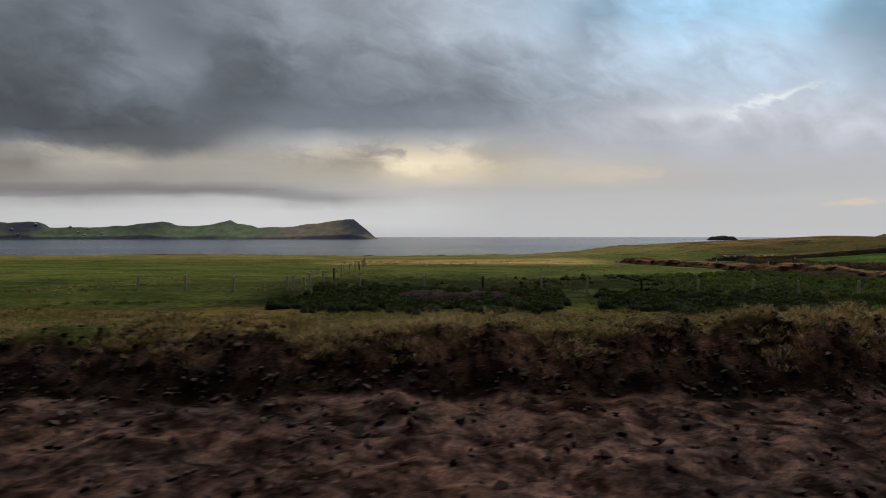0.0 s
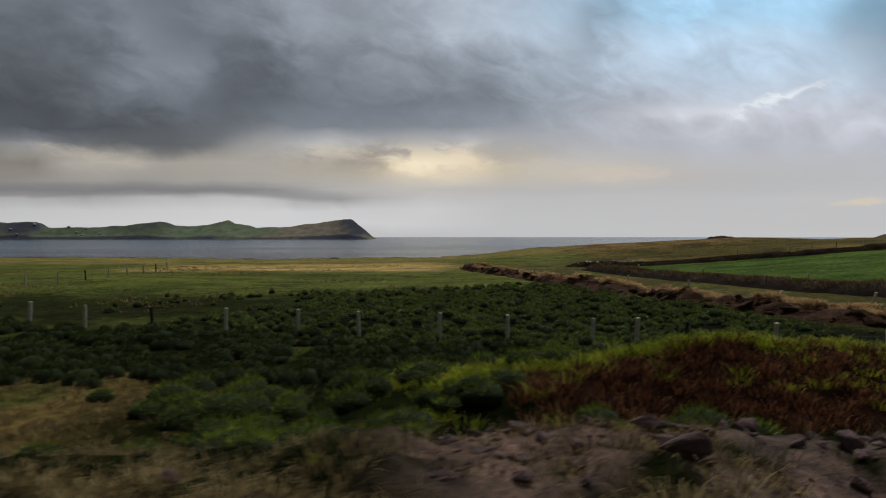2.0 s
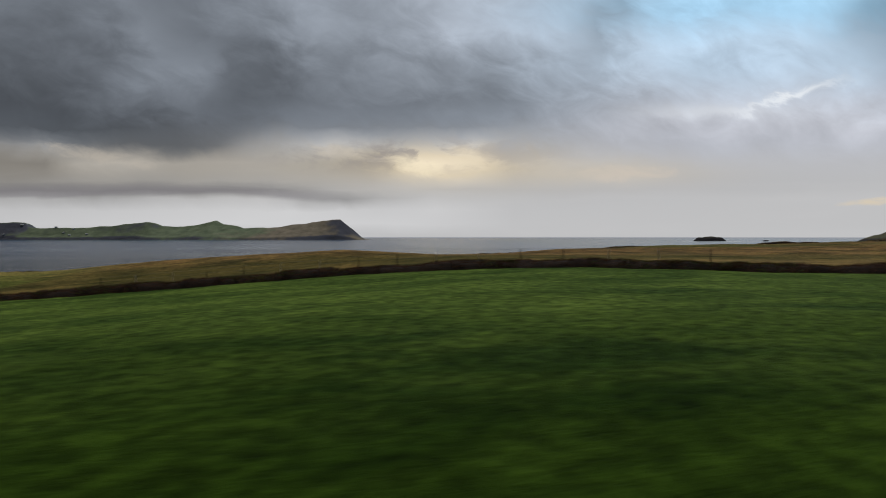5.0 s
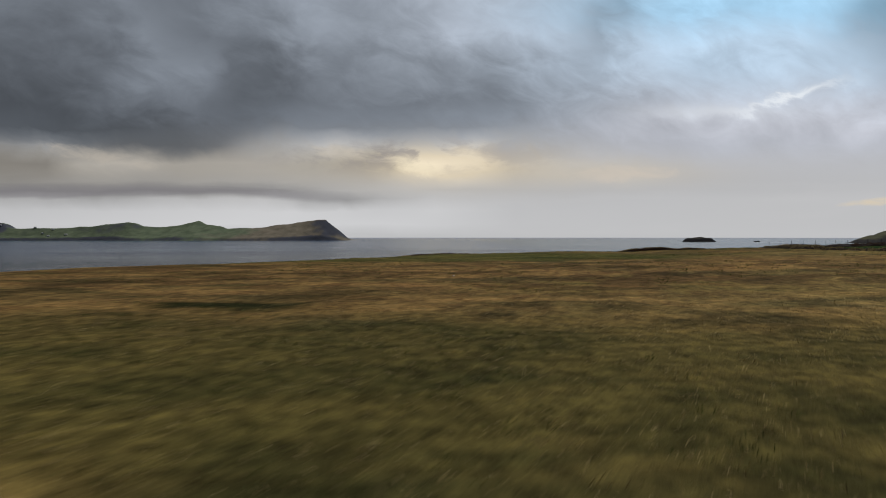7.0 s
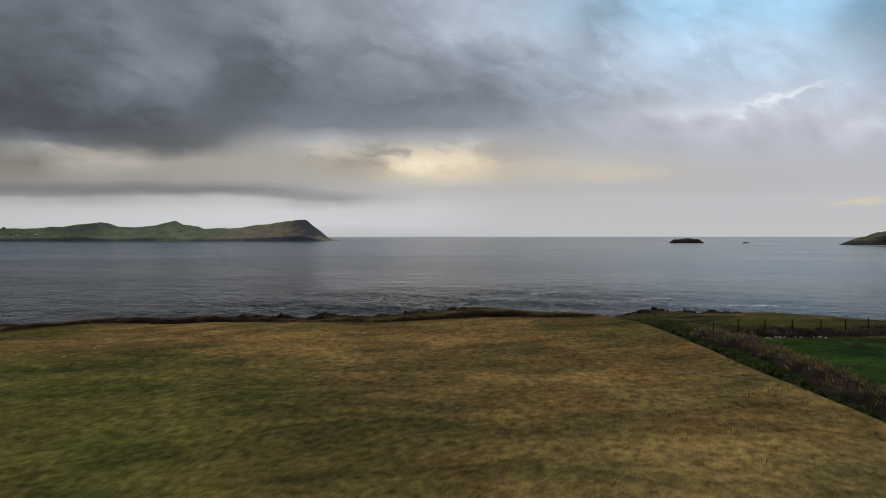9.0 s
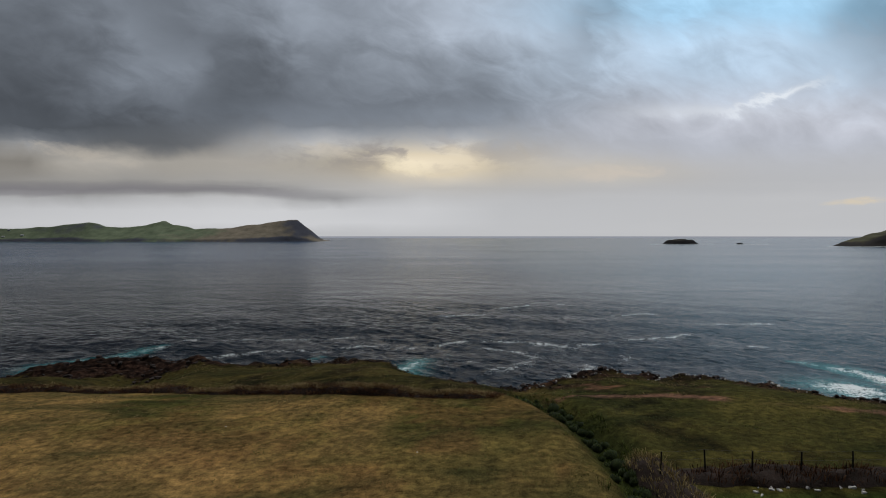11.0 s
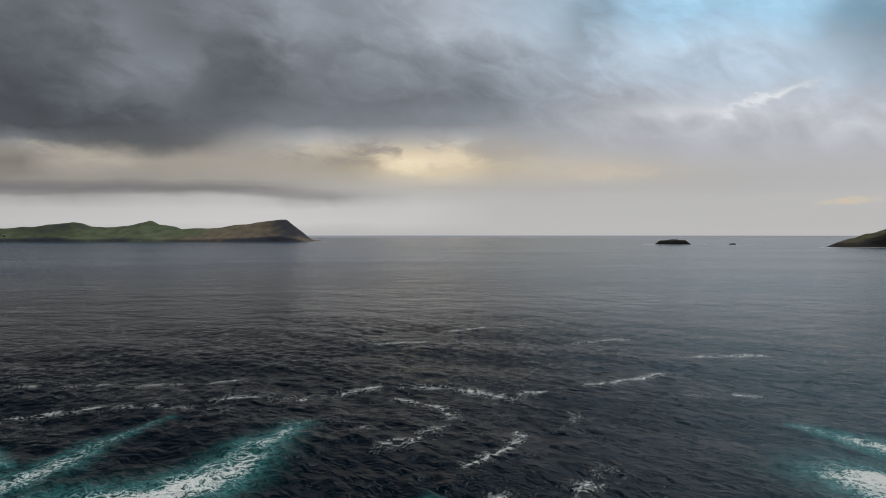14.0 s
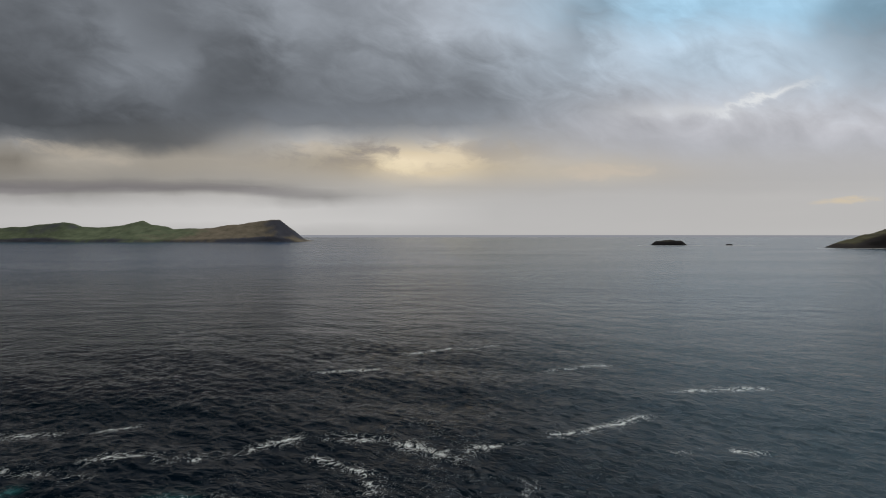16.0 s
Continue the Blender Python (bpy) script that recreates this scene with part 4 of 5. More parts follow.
def blades(name, label, points, mat, count, height, spread, width, lean=0.5, parent=None, category="grass", dome=0.0, droop=0.35):
    """Tufts of grass as one mesh: each blade a bent, tapering strip."""
    points = np.asarray(points, float)
    n = len(points)
    size = rng.uniform(0.65, 1.3, n)
    base = np.repeat(points, count, 0)
    s = np.repeat(size, count)
    turn = rng.uniform(0, 2 * np.pi, n * count)
    r = spread * s * np.sqrt(rng.uniform(0, 1, n * count))
    tall = height * s * rng.uniform(0.55, 1.15, n * count)
    tall = tall * (1 - dome * np.minimum(1, (r / (spread * s)) ** 2))
    out = lean * tall * rng.uniform(0.2, 1.0, n * count) * (0.35 + r / spread)
    c, k = np.cos(turn), np.sin(turn)
    face = rng.uniform(0, np.pi, n * count)
    wx, wy = np.cos(face) * width * 0.5, np.sin(face) * width * 0.5
    foot = base + np.stack([c * r, k * r, -0.04 + 0 * r], -1)
    mid = foot + np.stack([c * out * 0.4, k * out * 0.4, tall * 0.62], -1)
    tip = foot + np.stack([c * out, k * out, tall * (1 - droop * rng.uniform(0, 1, n * count))], -1)
    side = np.stack([wx, wy, 0 * wx], -1)
    verts = np.stack([foot - side, foot + side, mid + side * 0.8, mid - side * 0.8, tip], 1).reshape(-1, 3)
    i = np.arange(n * count)[:, None] * 5
    quads, tris = i + np.array([0, 1, 2, 3]), i + np.array([3, 2, 4])
    mesh = bpy.data.meshes.new(name)
    mesh.vertices.add(len(verts))
    mesh.vertices.foreach_set("co", verts.astype(np.float32).ravel())
    loops = np.concatenate([quads, tris], 1).astype(np.int32)
    mesh.loops.add(loops.size)
    mesh.loops.foreach_set("vertex_index", loops.ravel())
    mesh.polygons.add(2 * len(i))
    start = (np.arange(len(i))[:, None] * 7 + np.array([0, 4])).ravel()
    mesh.polygons.foreach_set("loop_start", start.astype(np.int32))
    mesh.update(calc_edges=True)
    mesh.materials.append(mat)
    ob = new(name, mesh)
    if parent:
        ob.parent = parent
        ob["kind"] = "stuff"
        return ob
    return tagged(ob, label, category, kind="stuff")


def cushions(name, label, points, wide, tall, count, mat, core_mat, category):
    """Round clumps: short blades standing out over a dark core that paints the clump's shaded sides, joined into one
    mesh.
    """
    points = np.asarray(points, float)
    n = len(points)
    size = rng.uniform(0.6, 1.25, n)
    reach = np.stack([wide * size * rng.uniform(0.8, 1.2, n), wide * size * rng.uniform(0.8, 1.2, n), tall * size * rng.uniform(0.8, 1.2, n)], -1)
    way = rng.normal(size=(n * count, 3))
    way[:, 2] = np.abs(way[:, 2]) + 0.75
    way /= np.linalg.norm(way, axis=1)[:, None]
    base, big = np.repeat(points, count, 0), np.repeat(reach, count, 0)
    foot = base + way * big * 0.80
    tip = base + way * big * rng.uniform(0.95, 1.18, n * count)[:, None] + np.stack([0 * way[:, 0], 0 * way[:, 0], rng.uniform(-0.02, 0.06, n * count)], -1)
    face = rng.uniform(0, np.pi, n * count)
    side = np.stack([np.cos(face), np.sin(face), 0 * face], -1) * 0.012
    blade_verts = np.stack([foot - side, foot + side, tip], 1).reshape(-1, 3)
    ring = np.array([[math.cos(k * math.pi / 4) * r, math.sin(k * math.pi / 4) * r, z] for r, z in ((0.90, -0.10), (0.90, 0.30), (0.62, 0.70)) for k in range(8)] + [[0, 0, 0.90]])
    core = (points[:, None, :] + ring[None] * reach[:, None, :] * rng.uniform(0.82, 1.08, (n, 25, 1))).reshape(-1, 3)
    tris = [f for q in (0, 8) for k in range(8) for f in ((q + k, q + (k + 1) % 8, q + 8 + (k + 1) % 8), (q + k, q + 8 + (k + 1) % 8, q + 8 + k))]
    tris = np.array(tris + [(16 + k, 16 + (k + 1) % 8, 24) for k in range(8)])
    core_tris = (np.arange(n)[:, None, None] * 25 + tris[None]).reshape(-1, 3) + len(blade_verts)
    faces = np.concatenate([np.arange(len(blade_verts)).reshape(-1, 3), core_tris]).astype(np.int32)
    verts = np.concatenate([blade_verts, core])
    mesh = bpy.data.meshes.new(name)
    mesh.vertices.add(len(verts))
    mesh.vertices.foreach_set("co", verts.astype(np.float32).ravel())
    mesh.loops.add(faces.size)
    mesh.loops.foreach_set("vertex_index", faces.ravel())
    mesh.polygons.add(len(faces))
    mesh.polygons.foreach_set("loop_start", np.arange(0, faces.size, 3, dtype=np.int32))
    mesh.materials.append(mat), mesh.materials.append(core_mat)
    mesh.polygons.foreach_set("material_index", np.concatenate([np.zeros(n * count), np.ones(len(core_tris))]).astype(np.int32))
    mesh.polygons.foreach_set("use_smooth", np.concatenate([np.zeros(n * count), np.ones(len(core_tris))]).astype(bool))
    mesh.update(calc_edges=True)
    return tagged(new(name, mesh), label, category, kind="stuff")


def scatter(x0, x1, y0, y1, density, keep=None):
    """Points strewn on the ground, thinned by keep(x, y) from 0 to 1."""
    n = int((x1 - x0) * (y1 - y0) * density)
    x, y = rng.uniform(x0, x1, n), rng.uniform(y0, y1, n)
    if keep is not None:
        ok = rng.uniform(0, 1, n) < keep(x, y)
        x, y = x[ok], y[ok]
    return np.stack([x, y, ground_height(x, y)], -1)


def along(points, step, wander=0.0):
    """Places at even steps along a polyline, with the heading."""
    found, carry = [], 0.0
    for (ax, ay), (bx, by) in zip(points, points[1:]):
        size = math.hypot(bx - ax, by - ay)
        t = carry
        while t < size:
            f = t / size
            found.append((ax + (bx - ax) * f + rng.uniform(-wander, wander), ay + (by - ay) * f + rng.uniform(-wander, wander), math.atan2(by - ay, bx - ax)))
            t += step
        carry = t - size
    return found


def earth_bank(name, label, points, wide, high, mat, seed, lumpy=0.35, gaps=None, step=0.35, k=13):
    """A long lumpy bank of earth and turf."""
    owner = thing(name, label, "bank")
    path = along(points, step)
    n = len(path)
    x, y, a = (np.array([p[i] for p in path])[:, None] for i in range(3))
    run = np.arange(n)[:, None] * step
    swell = 1 + 0.35 * fbm(run, 0 * run + seed * 9.1, 0.22, 3, seed)
    swell = swell * np.minimum(1.0, np.minimum(0.15 + 0.5 * run, 0.15 + 0.4 * run[::-1]))
    if gaps:
        swell = swell * gaps(x, y)
    f = np.linspace(-1, 1, k)[None, :]
    px, py = x - np.sin(a) * f * wide / 2, y + np.cos(a) * f * wide / 2
    up = np.maximum(0.0, 1 - np.abs(f) ** 2.6) * high * swell
    jag = fbm(px, py + 3 * f, 0.85, 4, seed + 1) * lumpy + 0.35 * lumpy * fbm(px, py, 2.3, 3, seed + 3)
    side = fbm(px + 40, py, 1.0, 3, seed + 2) * lumpy * 0.8
    up = up + jag * (1 - f * f) * swell
    up = 1.3 * np.tanh(up / 1.3)
    px, py = px - np.sin(a) * side, py + np.cos(a) * side
    crown = np.stack([px, py, ground_height(px, py) - 0.12 + up], -1)
    i = (np.arange(n - 1)[:, None] * k + np.arange(k - 1)).ravel()
    part("earth", mesh_of("earth", crown.reshape(-1, 3), np.stack([i, i + 1, i + k + 1, i + k], -1), mat, True), owner)
    return owner, crown


def crown_points(crown, density, low=0.15, high=0.85, keep=None):
    """Random points on the upper part of a bank."""
    n, k, _ = crown.shape
    length = np.linalg.norm(np.diff(crown[:, k // 2, :2], axis=0), axis=1).sum()
    count = max(1, int(length * density))
    i, f = rng.integers(0, n - 1, count), rng.uniform(low, high, count) * (k - 1)
    j, a, b = f.astype(int), f - f.astype(int), rng.uniform(0, 1, count)[:, None]
    a = a[:, None]
    row0 = crown[i, j] * (1 - a) + crown[i, j + 1] * a
    row1 = crown[i + 1, j] * (1 - a) + crown[i + 1, j + 1] * a
    p = row0 * (1 - b) + row1 * b
    return p if keep is None else p[keep(p[:, 0], p[:, 1])]


def lump(name, size, mat, seed, flat=0.75, jag=0.35, count=16):
    """An angular stone or sod: the hull of a few scattered points, its edges worn."""
    dice = random.Random(seed)
    bm = bmesh.new()
    for k in range(count):
        p = Vector((dice.gauss(0, 1), dice.gauss(0, 1), dice.gauss(0, 1))).normalized() * (1 - jag * dice.random())
        bm.verts.new((p.x * size, p.y * size * 0.8, max(p.z, -0.6) * size * flat))
    hull = bmesh.ops.convex_hull(bm, input=bm.verts[:])
    bmesh.ops.delete(bm, geom=[v for v in hull["geom_interior"] if isinstance(v, bmesh.types.BMVert)], context="VERTS")
    bmesh.ops.bevel(bm, geom=bm.edges[:], offset=0.05 * size, segments=1, affect="EDGES")
    return baked(bm, name, mat)


def box_mesh(name, sx, sy, sz, mat, bevel=0.008):
    bm = bmesh.new()
    bmesh.ops.create_cube(bm, size=1.0)
    for vert in bm.verts:
        vert.co = Vector((vert.co.x * sx, vert.co.y * sy, (vert.co.z + 0.5) * sz))
    bmesh.ops.bevel(bm, geom=bm.edges[:], offset=bevel, segments=1, affect="EDGES")
    return baked(bm, name, mat)


def rod(name, a, b, radius, mat, sides=8):
    """A round bar from a to b."""
    bm = bmesh.new()
    a, b = Vector(a), Vector(b)
    bmesh.ops.create_cone(bm, cap_ends=True, segments=sides, radius1=radius, radius2=radius, depth=(b - a).length)
    bmesh.ops.transform(bm, matrix=Matrix.Translation((a + b) / 2) @ (b - a).to_track_quat("Z", "Y").to_matrix().to_4x4(), verts=bm.verts[:])
    return baked(bm, name, mat, True)


def post_mesh(name, tall, radius, mat, seed):
    """A rough split post with a chamfered top."""
    bm = bmesh.new()
    bmesh.ops.create_cone(bm, cap_ends=True, segments=7, radius1=radius, radius2=radius * 0.86, depth=tall + 0.3)
    for vert in bm.verts:
        vert.co.z += (tall + 0.3) / 2 - 0.3
        vert.co.x += 0.25 * radius * noise.noise(Vector((vert.co.x * 30, vert.co.z * 3, seed)))
        vert.co.y += 0.25 * radius * noise.noise(Vector((vert.co.y * 30, vert.co.z * 3, seed + 5)))
    bmesh.ops.bevel(bm, geom=[e for e in bm.edges if all(p.co.z > tall * 0.9 for p in e.verts)], offset=radius * 0.3, segments=1, affect="EDGES")
    return baked(bm, name, mat)


POSTS = [post_mesh("post", 1.12, 0.09, WOOD, 1), post_mesh("post", 1.05, 0.085, WOOD, 2), post_mesh("post", 1.05, 0.075, DARK_WOOD, 3), post_mesh("post", 1.06, 0.082, WOOD, 4)]
THIN_POSTS = [post_mesh("post", 0.8, 0.035, DARK_WOOD, 5), post_mesh("post", 0.74, 0.032, WOOD, 6)]


def fence(label, points, step, kinds, wires=(0.45, 0.8), raise_by=0.0, lean=3.0, pattern=(0, 1, 3, 2), spots=None):
    owner = thing("fence", label, "fence", "field fences")
    tops = []
    for n, (x, y, a) in enumerate(spots or along(points, step, 0.12)):
        z = height_at(x, y) + raise_by
        m = pose(x, y, z, rng.uniform(-lean, lean), rng.uniform(-lean, lean), rng.uniform(0, 360))
        part("post", kinds[pattern[n % len(pattern)] % len(kinds)], owner, at=m)
        tops.append(Vector((x, y, z)))
    for up in wires:
        verts, faces = [], []
        for a, b in zip(tops, tops[1:]):
            for q in range(3):
                p = a.lerp(b, q / 3) + Vector((0, 0, up - 0.03 * math.sin(math.pi * q / 3)))
                verts += [p + Vector((0, 0, 0.004)), p + Vector((0, 0.004, -0.003)), p + Vector((0, -0.004, -0.003))]
        for q in range(len(verts) // 3 - 1):
            for e in range(3):
                faces.append((q * 3 + e, q * 3 + (e + 1) % 3, q * 3 + 3 + (e + 1) % 3, q * 3 + 3 + e))
        if faces:
            part("wire", mesh_of("wire", verts, faces, WIRE), owner, "rusty strand of fence wire")
    return owner


def rubble(name, label, category, kinds, points, small, large, parent=None):
    """Many small lumps joined into one mesh."""
    verts, faces, base = [], [], 0
    shapes = [(np.array([v.co[:] for v in m.vertices]), [tuple(p.vertices) for p in m.polygons]) for m in kinds]
    for p in points:
        co, polys = shapes[rng.integers(len(shapes))]
        s = small + (large - small) * rng.uniform(0, 1) ** 2.5
        turn = np.array(Euler((rng.uniform(-0.4, 0.4), rng.uniform(-0.4, 0.4), rng.uniform(0, 6.28))).to_matrix())
        verts.append((co * s * rng.uniform(0.7, 1.2, 3)) @ turn.T + p + (0, 0, 0.12 * s))
        faces.extend(tuple(i + base for i in f) for f in polys)
        base += len(co)
    ob = new(name, mesh_of(name, np.concatenate(verts), faces, kinds[0].materials[0]))
    if parent:
        ob.parent = parent
        ob["kind"] = "stuff"
        return ob
    return tagged(ob, label, category, kind="stuff")


# ---- roadside: spoil bank, verge, mound ----
def foot_line(x):
    return 15.8 + 0.03 * x + 0.5 * fbm(x, 0 * x, 0.11, 3, 5)


blades("verge_grass", "dry yellow grass along the top of the roadside bank",
       scatter(-26, 31, 16.3, 28.5, 11.0, lambda x, y: smooth(y, foot_line(x) + 0.9, foot_line(x) + 1.8) * (0.15 + 0.85 * smooth(fbm(x, y, 0.4, 3, 61), -0.35, 0.2)) * smooth(x, 36, 30) * (1 - 0.9 * smooth(y, 21.5, 23) * smooth(x, 17, 22))),
       GRASS_BROWN, 20, 0.24, 0.20, 0.013, 1.2, droop=0.6)
blades("bank_grass", "tufts hanging on the dark earth face of the bank",
       scatter(-26, 33, 15.4, 18.6, 12.0, lambda x, y: smooth(y, foot_line(x) + 0.1, foot_line(x) + 0.7) * smooth(fbm(x, y, 0.5, 3, 62), -0.1, 0.25)),
       GRASS_DRY, 26, 0.36, 0.20, 0.012, 1.5, droop=1.0)
blades("bank_tufts", "straw tufts hanging over the edge of the spoil bank",
       scatter(-26, 34, 16.2, 18.4, 9.0, lambda x, y: smooth(np.abs(y - foot_line(x) - 1.25), 0.7, 0.3) * smooth(fbm(x, y, 0.6, 3, 68), -0.15, 0.15)),
       GRASS_DRY, 40, 0.26, 0.24, 0.012, 1.6, droop=1.0)
blades("green_verge", "green grass sprouting on the verge",
       scatter(-26, 47, 17.5, 33, 5.0, lambda x, y: (1 - 0.6 * smooth(x, 14, 20)) * smooth(fbm(x, y, 0.28, 3, 63), 0.0, 0.4) * smooth(y, foot_line(x) + 1.2, foot_line(x) + 2)),
       GRASS_GREEN, 14, 0.26, 0.2, 0.016, 0.8)
blades("lime_weeds", "bright lime-green weeds growing over the mound",
       scatter(17, 47, 18.5, 30.5, 14.0, lambda x, y: (1 - smooth(y, 22.6, 21.4) * smooth(x, 24, 27)) * smooth(np.hypot(x - 41.9, y - 28.2), 1.4, 2.2) * np.maximum(smooth(fbm(x, y, 0.42, 3, 64) + 0.12 * smooth(x, 26, 34), 0.08, 0.28) * smooth(x, 24, 30) * (1 - smooth(bump2(x, y, 34.5, 24.0, 9.0, 1.7), 0.3, 0.55) * 0.86),
                                                              1.6 * smooth(np.abs(y - 26.2), 1.1, 0.4) * smooth(x, 24, 27) * smooth(x, 45, 42))),
       LIME, 64, 0.26, 0.25, 0.012, 0.9)
WEED = leafy("leafy_weeds", (0.25, (0.014, 0.026, 0.004)), (0.5, (0.12, 0.19, 0.020)), (0.75, (0.42, 0.48, 0.05)))
# the core colour paints the shaded sides of the weed clumps
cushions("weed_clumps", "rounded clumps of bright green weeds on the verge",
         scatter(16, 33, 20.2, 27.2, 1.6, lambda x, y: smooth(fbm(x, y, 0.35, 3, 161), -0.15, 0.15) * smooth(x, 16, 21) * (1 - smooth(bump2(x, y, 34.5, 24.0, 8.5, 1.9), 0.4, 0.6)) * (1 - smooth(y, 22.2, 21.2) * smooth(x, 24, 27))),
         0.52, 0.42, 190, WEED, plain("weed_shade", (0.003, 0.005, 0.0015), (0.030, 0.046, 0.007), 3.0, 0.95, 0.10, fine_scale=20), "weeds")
blades("mound_weeds", "sparse lime-green weeds coming up through the bracken",
       scatter(26, 46, 21.8, 26, 1.3, lambda x, y: smooth(fbm(x, y, 0.5, 3, 164), 0.0, 0.25)), LIME, 60, 0.30, 0.30, 0.013, 0.9)
blades("rubble_straw", "tufts of straw among the tipped rubble",
       scatter(27, 42, 18.6, 21.6, 5.0, lambda x, y: np.maximum(bump2(x, y, 34.2, 20.4, 0.9, 0.7), 0.6 * smooth(fbm(x, y, 0.6, 2, 165), 0.15, 0.35))), GRASS_DRY, 30, 0.26, 0.26, 0.013, 1.3, droop=0.7)
blades("bracken", "dead red-brown bracken on the mound",
       scatter(24, 46, 21, 27, 12.0, lambda x, y: smooth(bump2(x, y, 34.5, 24.0, 8.5, 1.9) + 0.25 * fbm(x, y, 0.8, 2, 65), 0.4, 0.6)),
       RED_BRACKEN, 34, 0.26, 0.24, 0.020, 0.9, category="bracken")

STONES = [lump("boulder", 1.0, STONE, k, 0.6, 0.4) for k in range(5)]
PALES = [lump("stone", 1.0, PALE_STONE, k + 9, 0.65, 0.4) for k in range(4)]
RUBBLE = [lump("boulder", 1.0, plain("purple_rubble", (0.030, 0.018, 0.018), (0.185, 0.118, 0.112), 2.4, 0.9, 0.12, fine_scale=14), k + 110, 0.6, 0.75, 26) for k in range(6)]
CLODS = [lump("clod", 1.0, EARTH, k + 20, 0.55, 0.6) for k in range(5)]
SODS = [lump("sod", 1.0, TURF, k + 30, 0.7, 0.55, 22) for k in range(6)]


def strew(name, label, category, group, kinds, count, x0, x1, y0, y1, small, large, keep=None, sink=0.25):
    made = 0
    while made < count:
        x, y = rng.uniform(x0, x1), rng.uniform(y0, y1)
        if keep is not None and not keep(x, y):
            continue
        s = small + (large - small) * rng.uniform(0, 1) ** 2.2
        ob = new(name, kinds[rng.integers(len(kinds))])
        ob.matrix_basis = pose(x, y, height_at(x, y) + s * (0.36 - sink), rng.uniform(-14, 14), rng.uniform(-14, 14), rng.uniform(0, 360)) @ Matrix.Diagonal((s, s * rng.uniform(0.7, 1.1), s, 1))
        tagged(ob, label, category, group)
        made += 1


strew("boulder", "purple-grey boulder tumbled out of the roadside bank", "stone", "boulders by the road", RUBBLE, 84, 27.5, 42, 18.8, 22.2, 0.14, 0.50, sink=0.14)
strew("boulder", "grey stone in the rubble heap by the fence", "stone", "rubble heap", RUBBLE + CLODS, 44, 40.3, 43.3, 26.9, 29.3, 0.12, 0.44, sink=0.1)
rubble("road_rubble", "purple-grey rubble tipped beside the road", "rubble", RUBBLE, scatter(26.5, 43, 18.2, 22.2, 15.0, lambda x, y: smooth(fbm(x, y, 0.5, 2, 57), -0.4, 0.2)), 0.06, 0.26)
BROWN = [lump("clod", 1.0, plain("red_brown_mud", (0.022, 0.012, 0.011), (0.14, 0.088, 0.080), 1.2, 0.9, 0.05), k + 70, 0.5, 0.6) for k in range(5)]
rubble("spoil", "stones and clods bedded in the dark spoil bank", "rubble", CLODS, scatter(-22, 34, 15.2, 18.0, 14.0), 0.04, 0.2)
rubble("spoil_stones", "reddish stones showing in the spoil bank", "rubble", BROWN, scatter(-22, 34, 15.2, 18.2, 2.5), 0.04, 0.22)
rubble("red_spoil", "reddish-brown lumps of dug earth in the spoil bank", "rubble", BROWN, scatter(3, 36, 15.4, 18.6, 5.0, lambda x, y: smooth(x, 3, 14) * smooth(fbm(x, y, 0.5, 3, 58), -0.3, 0.2)), 0.04, 0.15)
rubble("mud_clods", "reddish-brown clods of mud strewn on the dug road", "rubble", BROWN, scatter(-20, 34, 5, 15.9, 8.0, lambda x, y: smooth(fbm(x, y, 0.4, 3, 60), -0.4, 0.3)), 0.04, 0.20)
rubble("peat_clods", "dark clods of peat strewn on the dug road", "rubble", CLODS, scatter(-20, 34, 5, 15.9, 3.0, lambda x, y: smooth(fbm(x, y, 0.4, 3, 59), -0.3, 0.3)), 0.04, 0.25)
strew("clod", "lump of dark mud on the dug road", "clod", "clods on the road", CLODS + BROWN, 60, -14, 30, 6.5, 15.6, 0.12, 0.30)

u, v = np.meshgrid(np.linspace(-1, 1, 15), np.linspace(-1, 1, 9))
sx, sy = 34.6 + 0.42 * u + 0.06 * fbm(u, v, 1.4, 2, 171), 21.75 + 0.16 * v + 0.14 * u + 0.05 * fbm(u, v, 1.6, 2, 172)
sz = ground_height(sx, sy) + 0.10 + 0.10 * np.abs(fbm(u, v, 1.8, 3, 173)) + 0.08 * (1 - u * u)
cells = [(i * 15 + j, i * 15 + j + 1, i * 15 + j + 16, i * 15 + j + 15) for i in range(8) for j in range(14)]
scrap = new("plastic_sheet", mesh_of("plastic_sheet", [tuple(p) for p in np.stack([sx, sy, sz], -1).reshape(-1, 3)], cells, WHITE))
thick = scrap.modifiers.new("thickness", "SOLIDIFY")
thick.thickness = 0.012
tagged(scrap, "crumpled scrap of white plastic sheet on the rubble", "plastic sheet")

# ---- rushes ----
PATH_GAP = [(6.5, 26), (8.2, 31), (9.5, 38)]


def rush_belt(x, y):
    gap, _ = near_line(x, y, PATH_GAP)
    line = 39.3 - 0.2 * x
    return smooth(y, 27.2, 28.6) * smooth(line - y, -0.5, 2.2) * smooth(gap, 0.7, 1.5) * smooth(x, -9.5, -7.5) * smooth(x + 1.5 * fbm(x, y, 0.3, 2, 66), 31, 26)


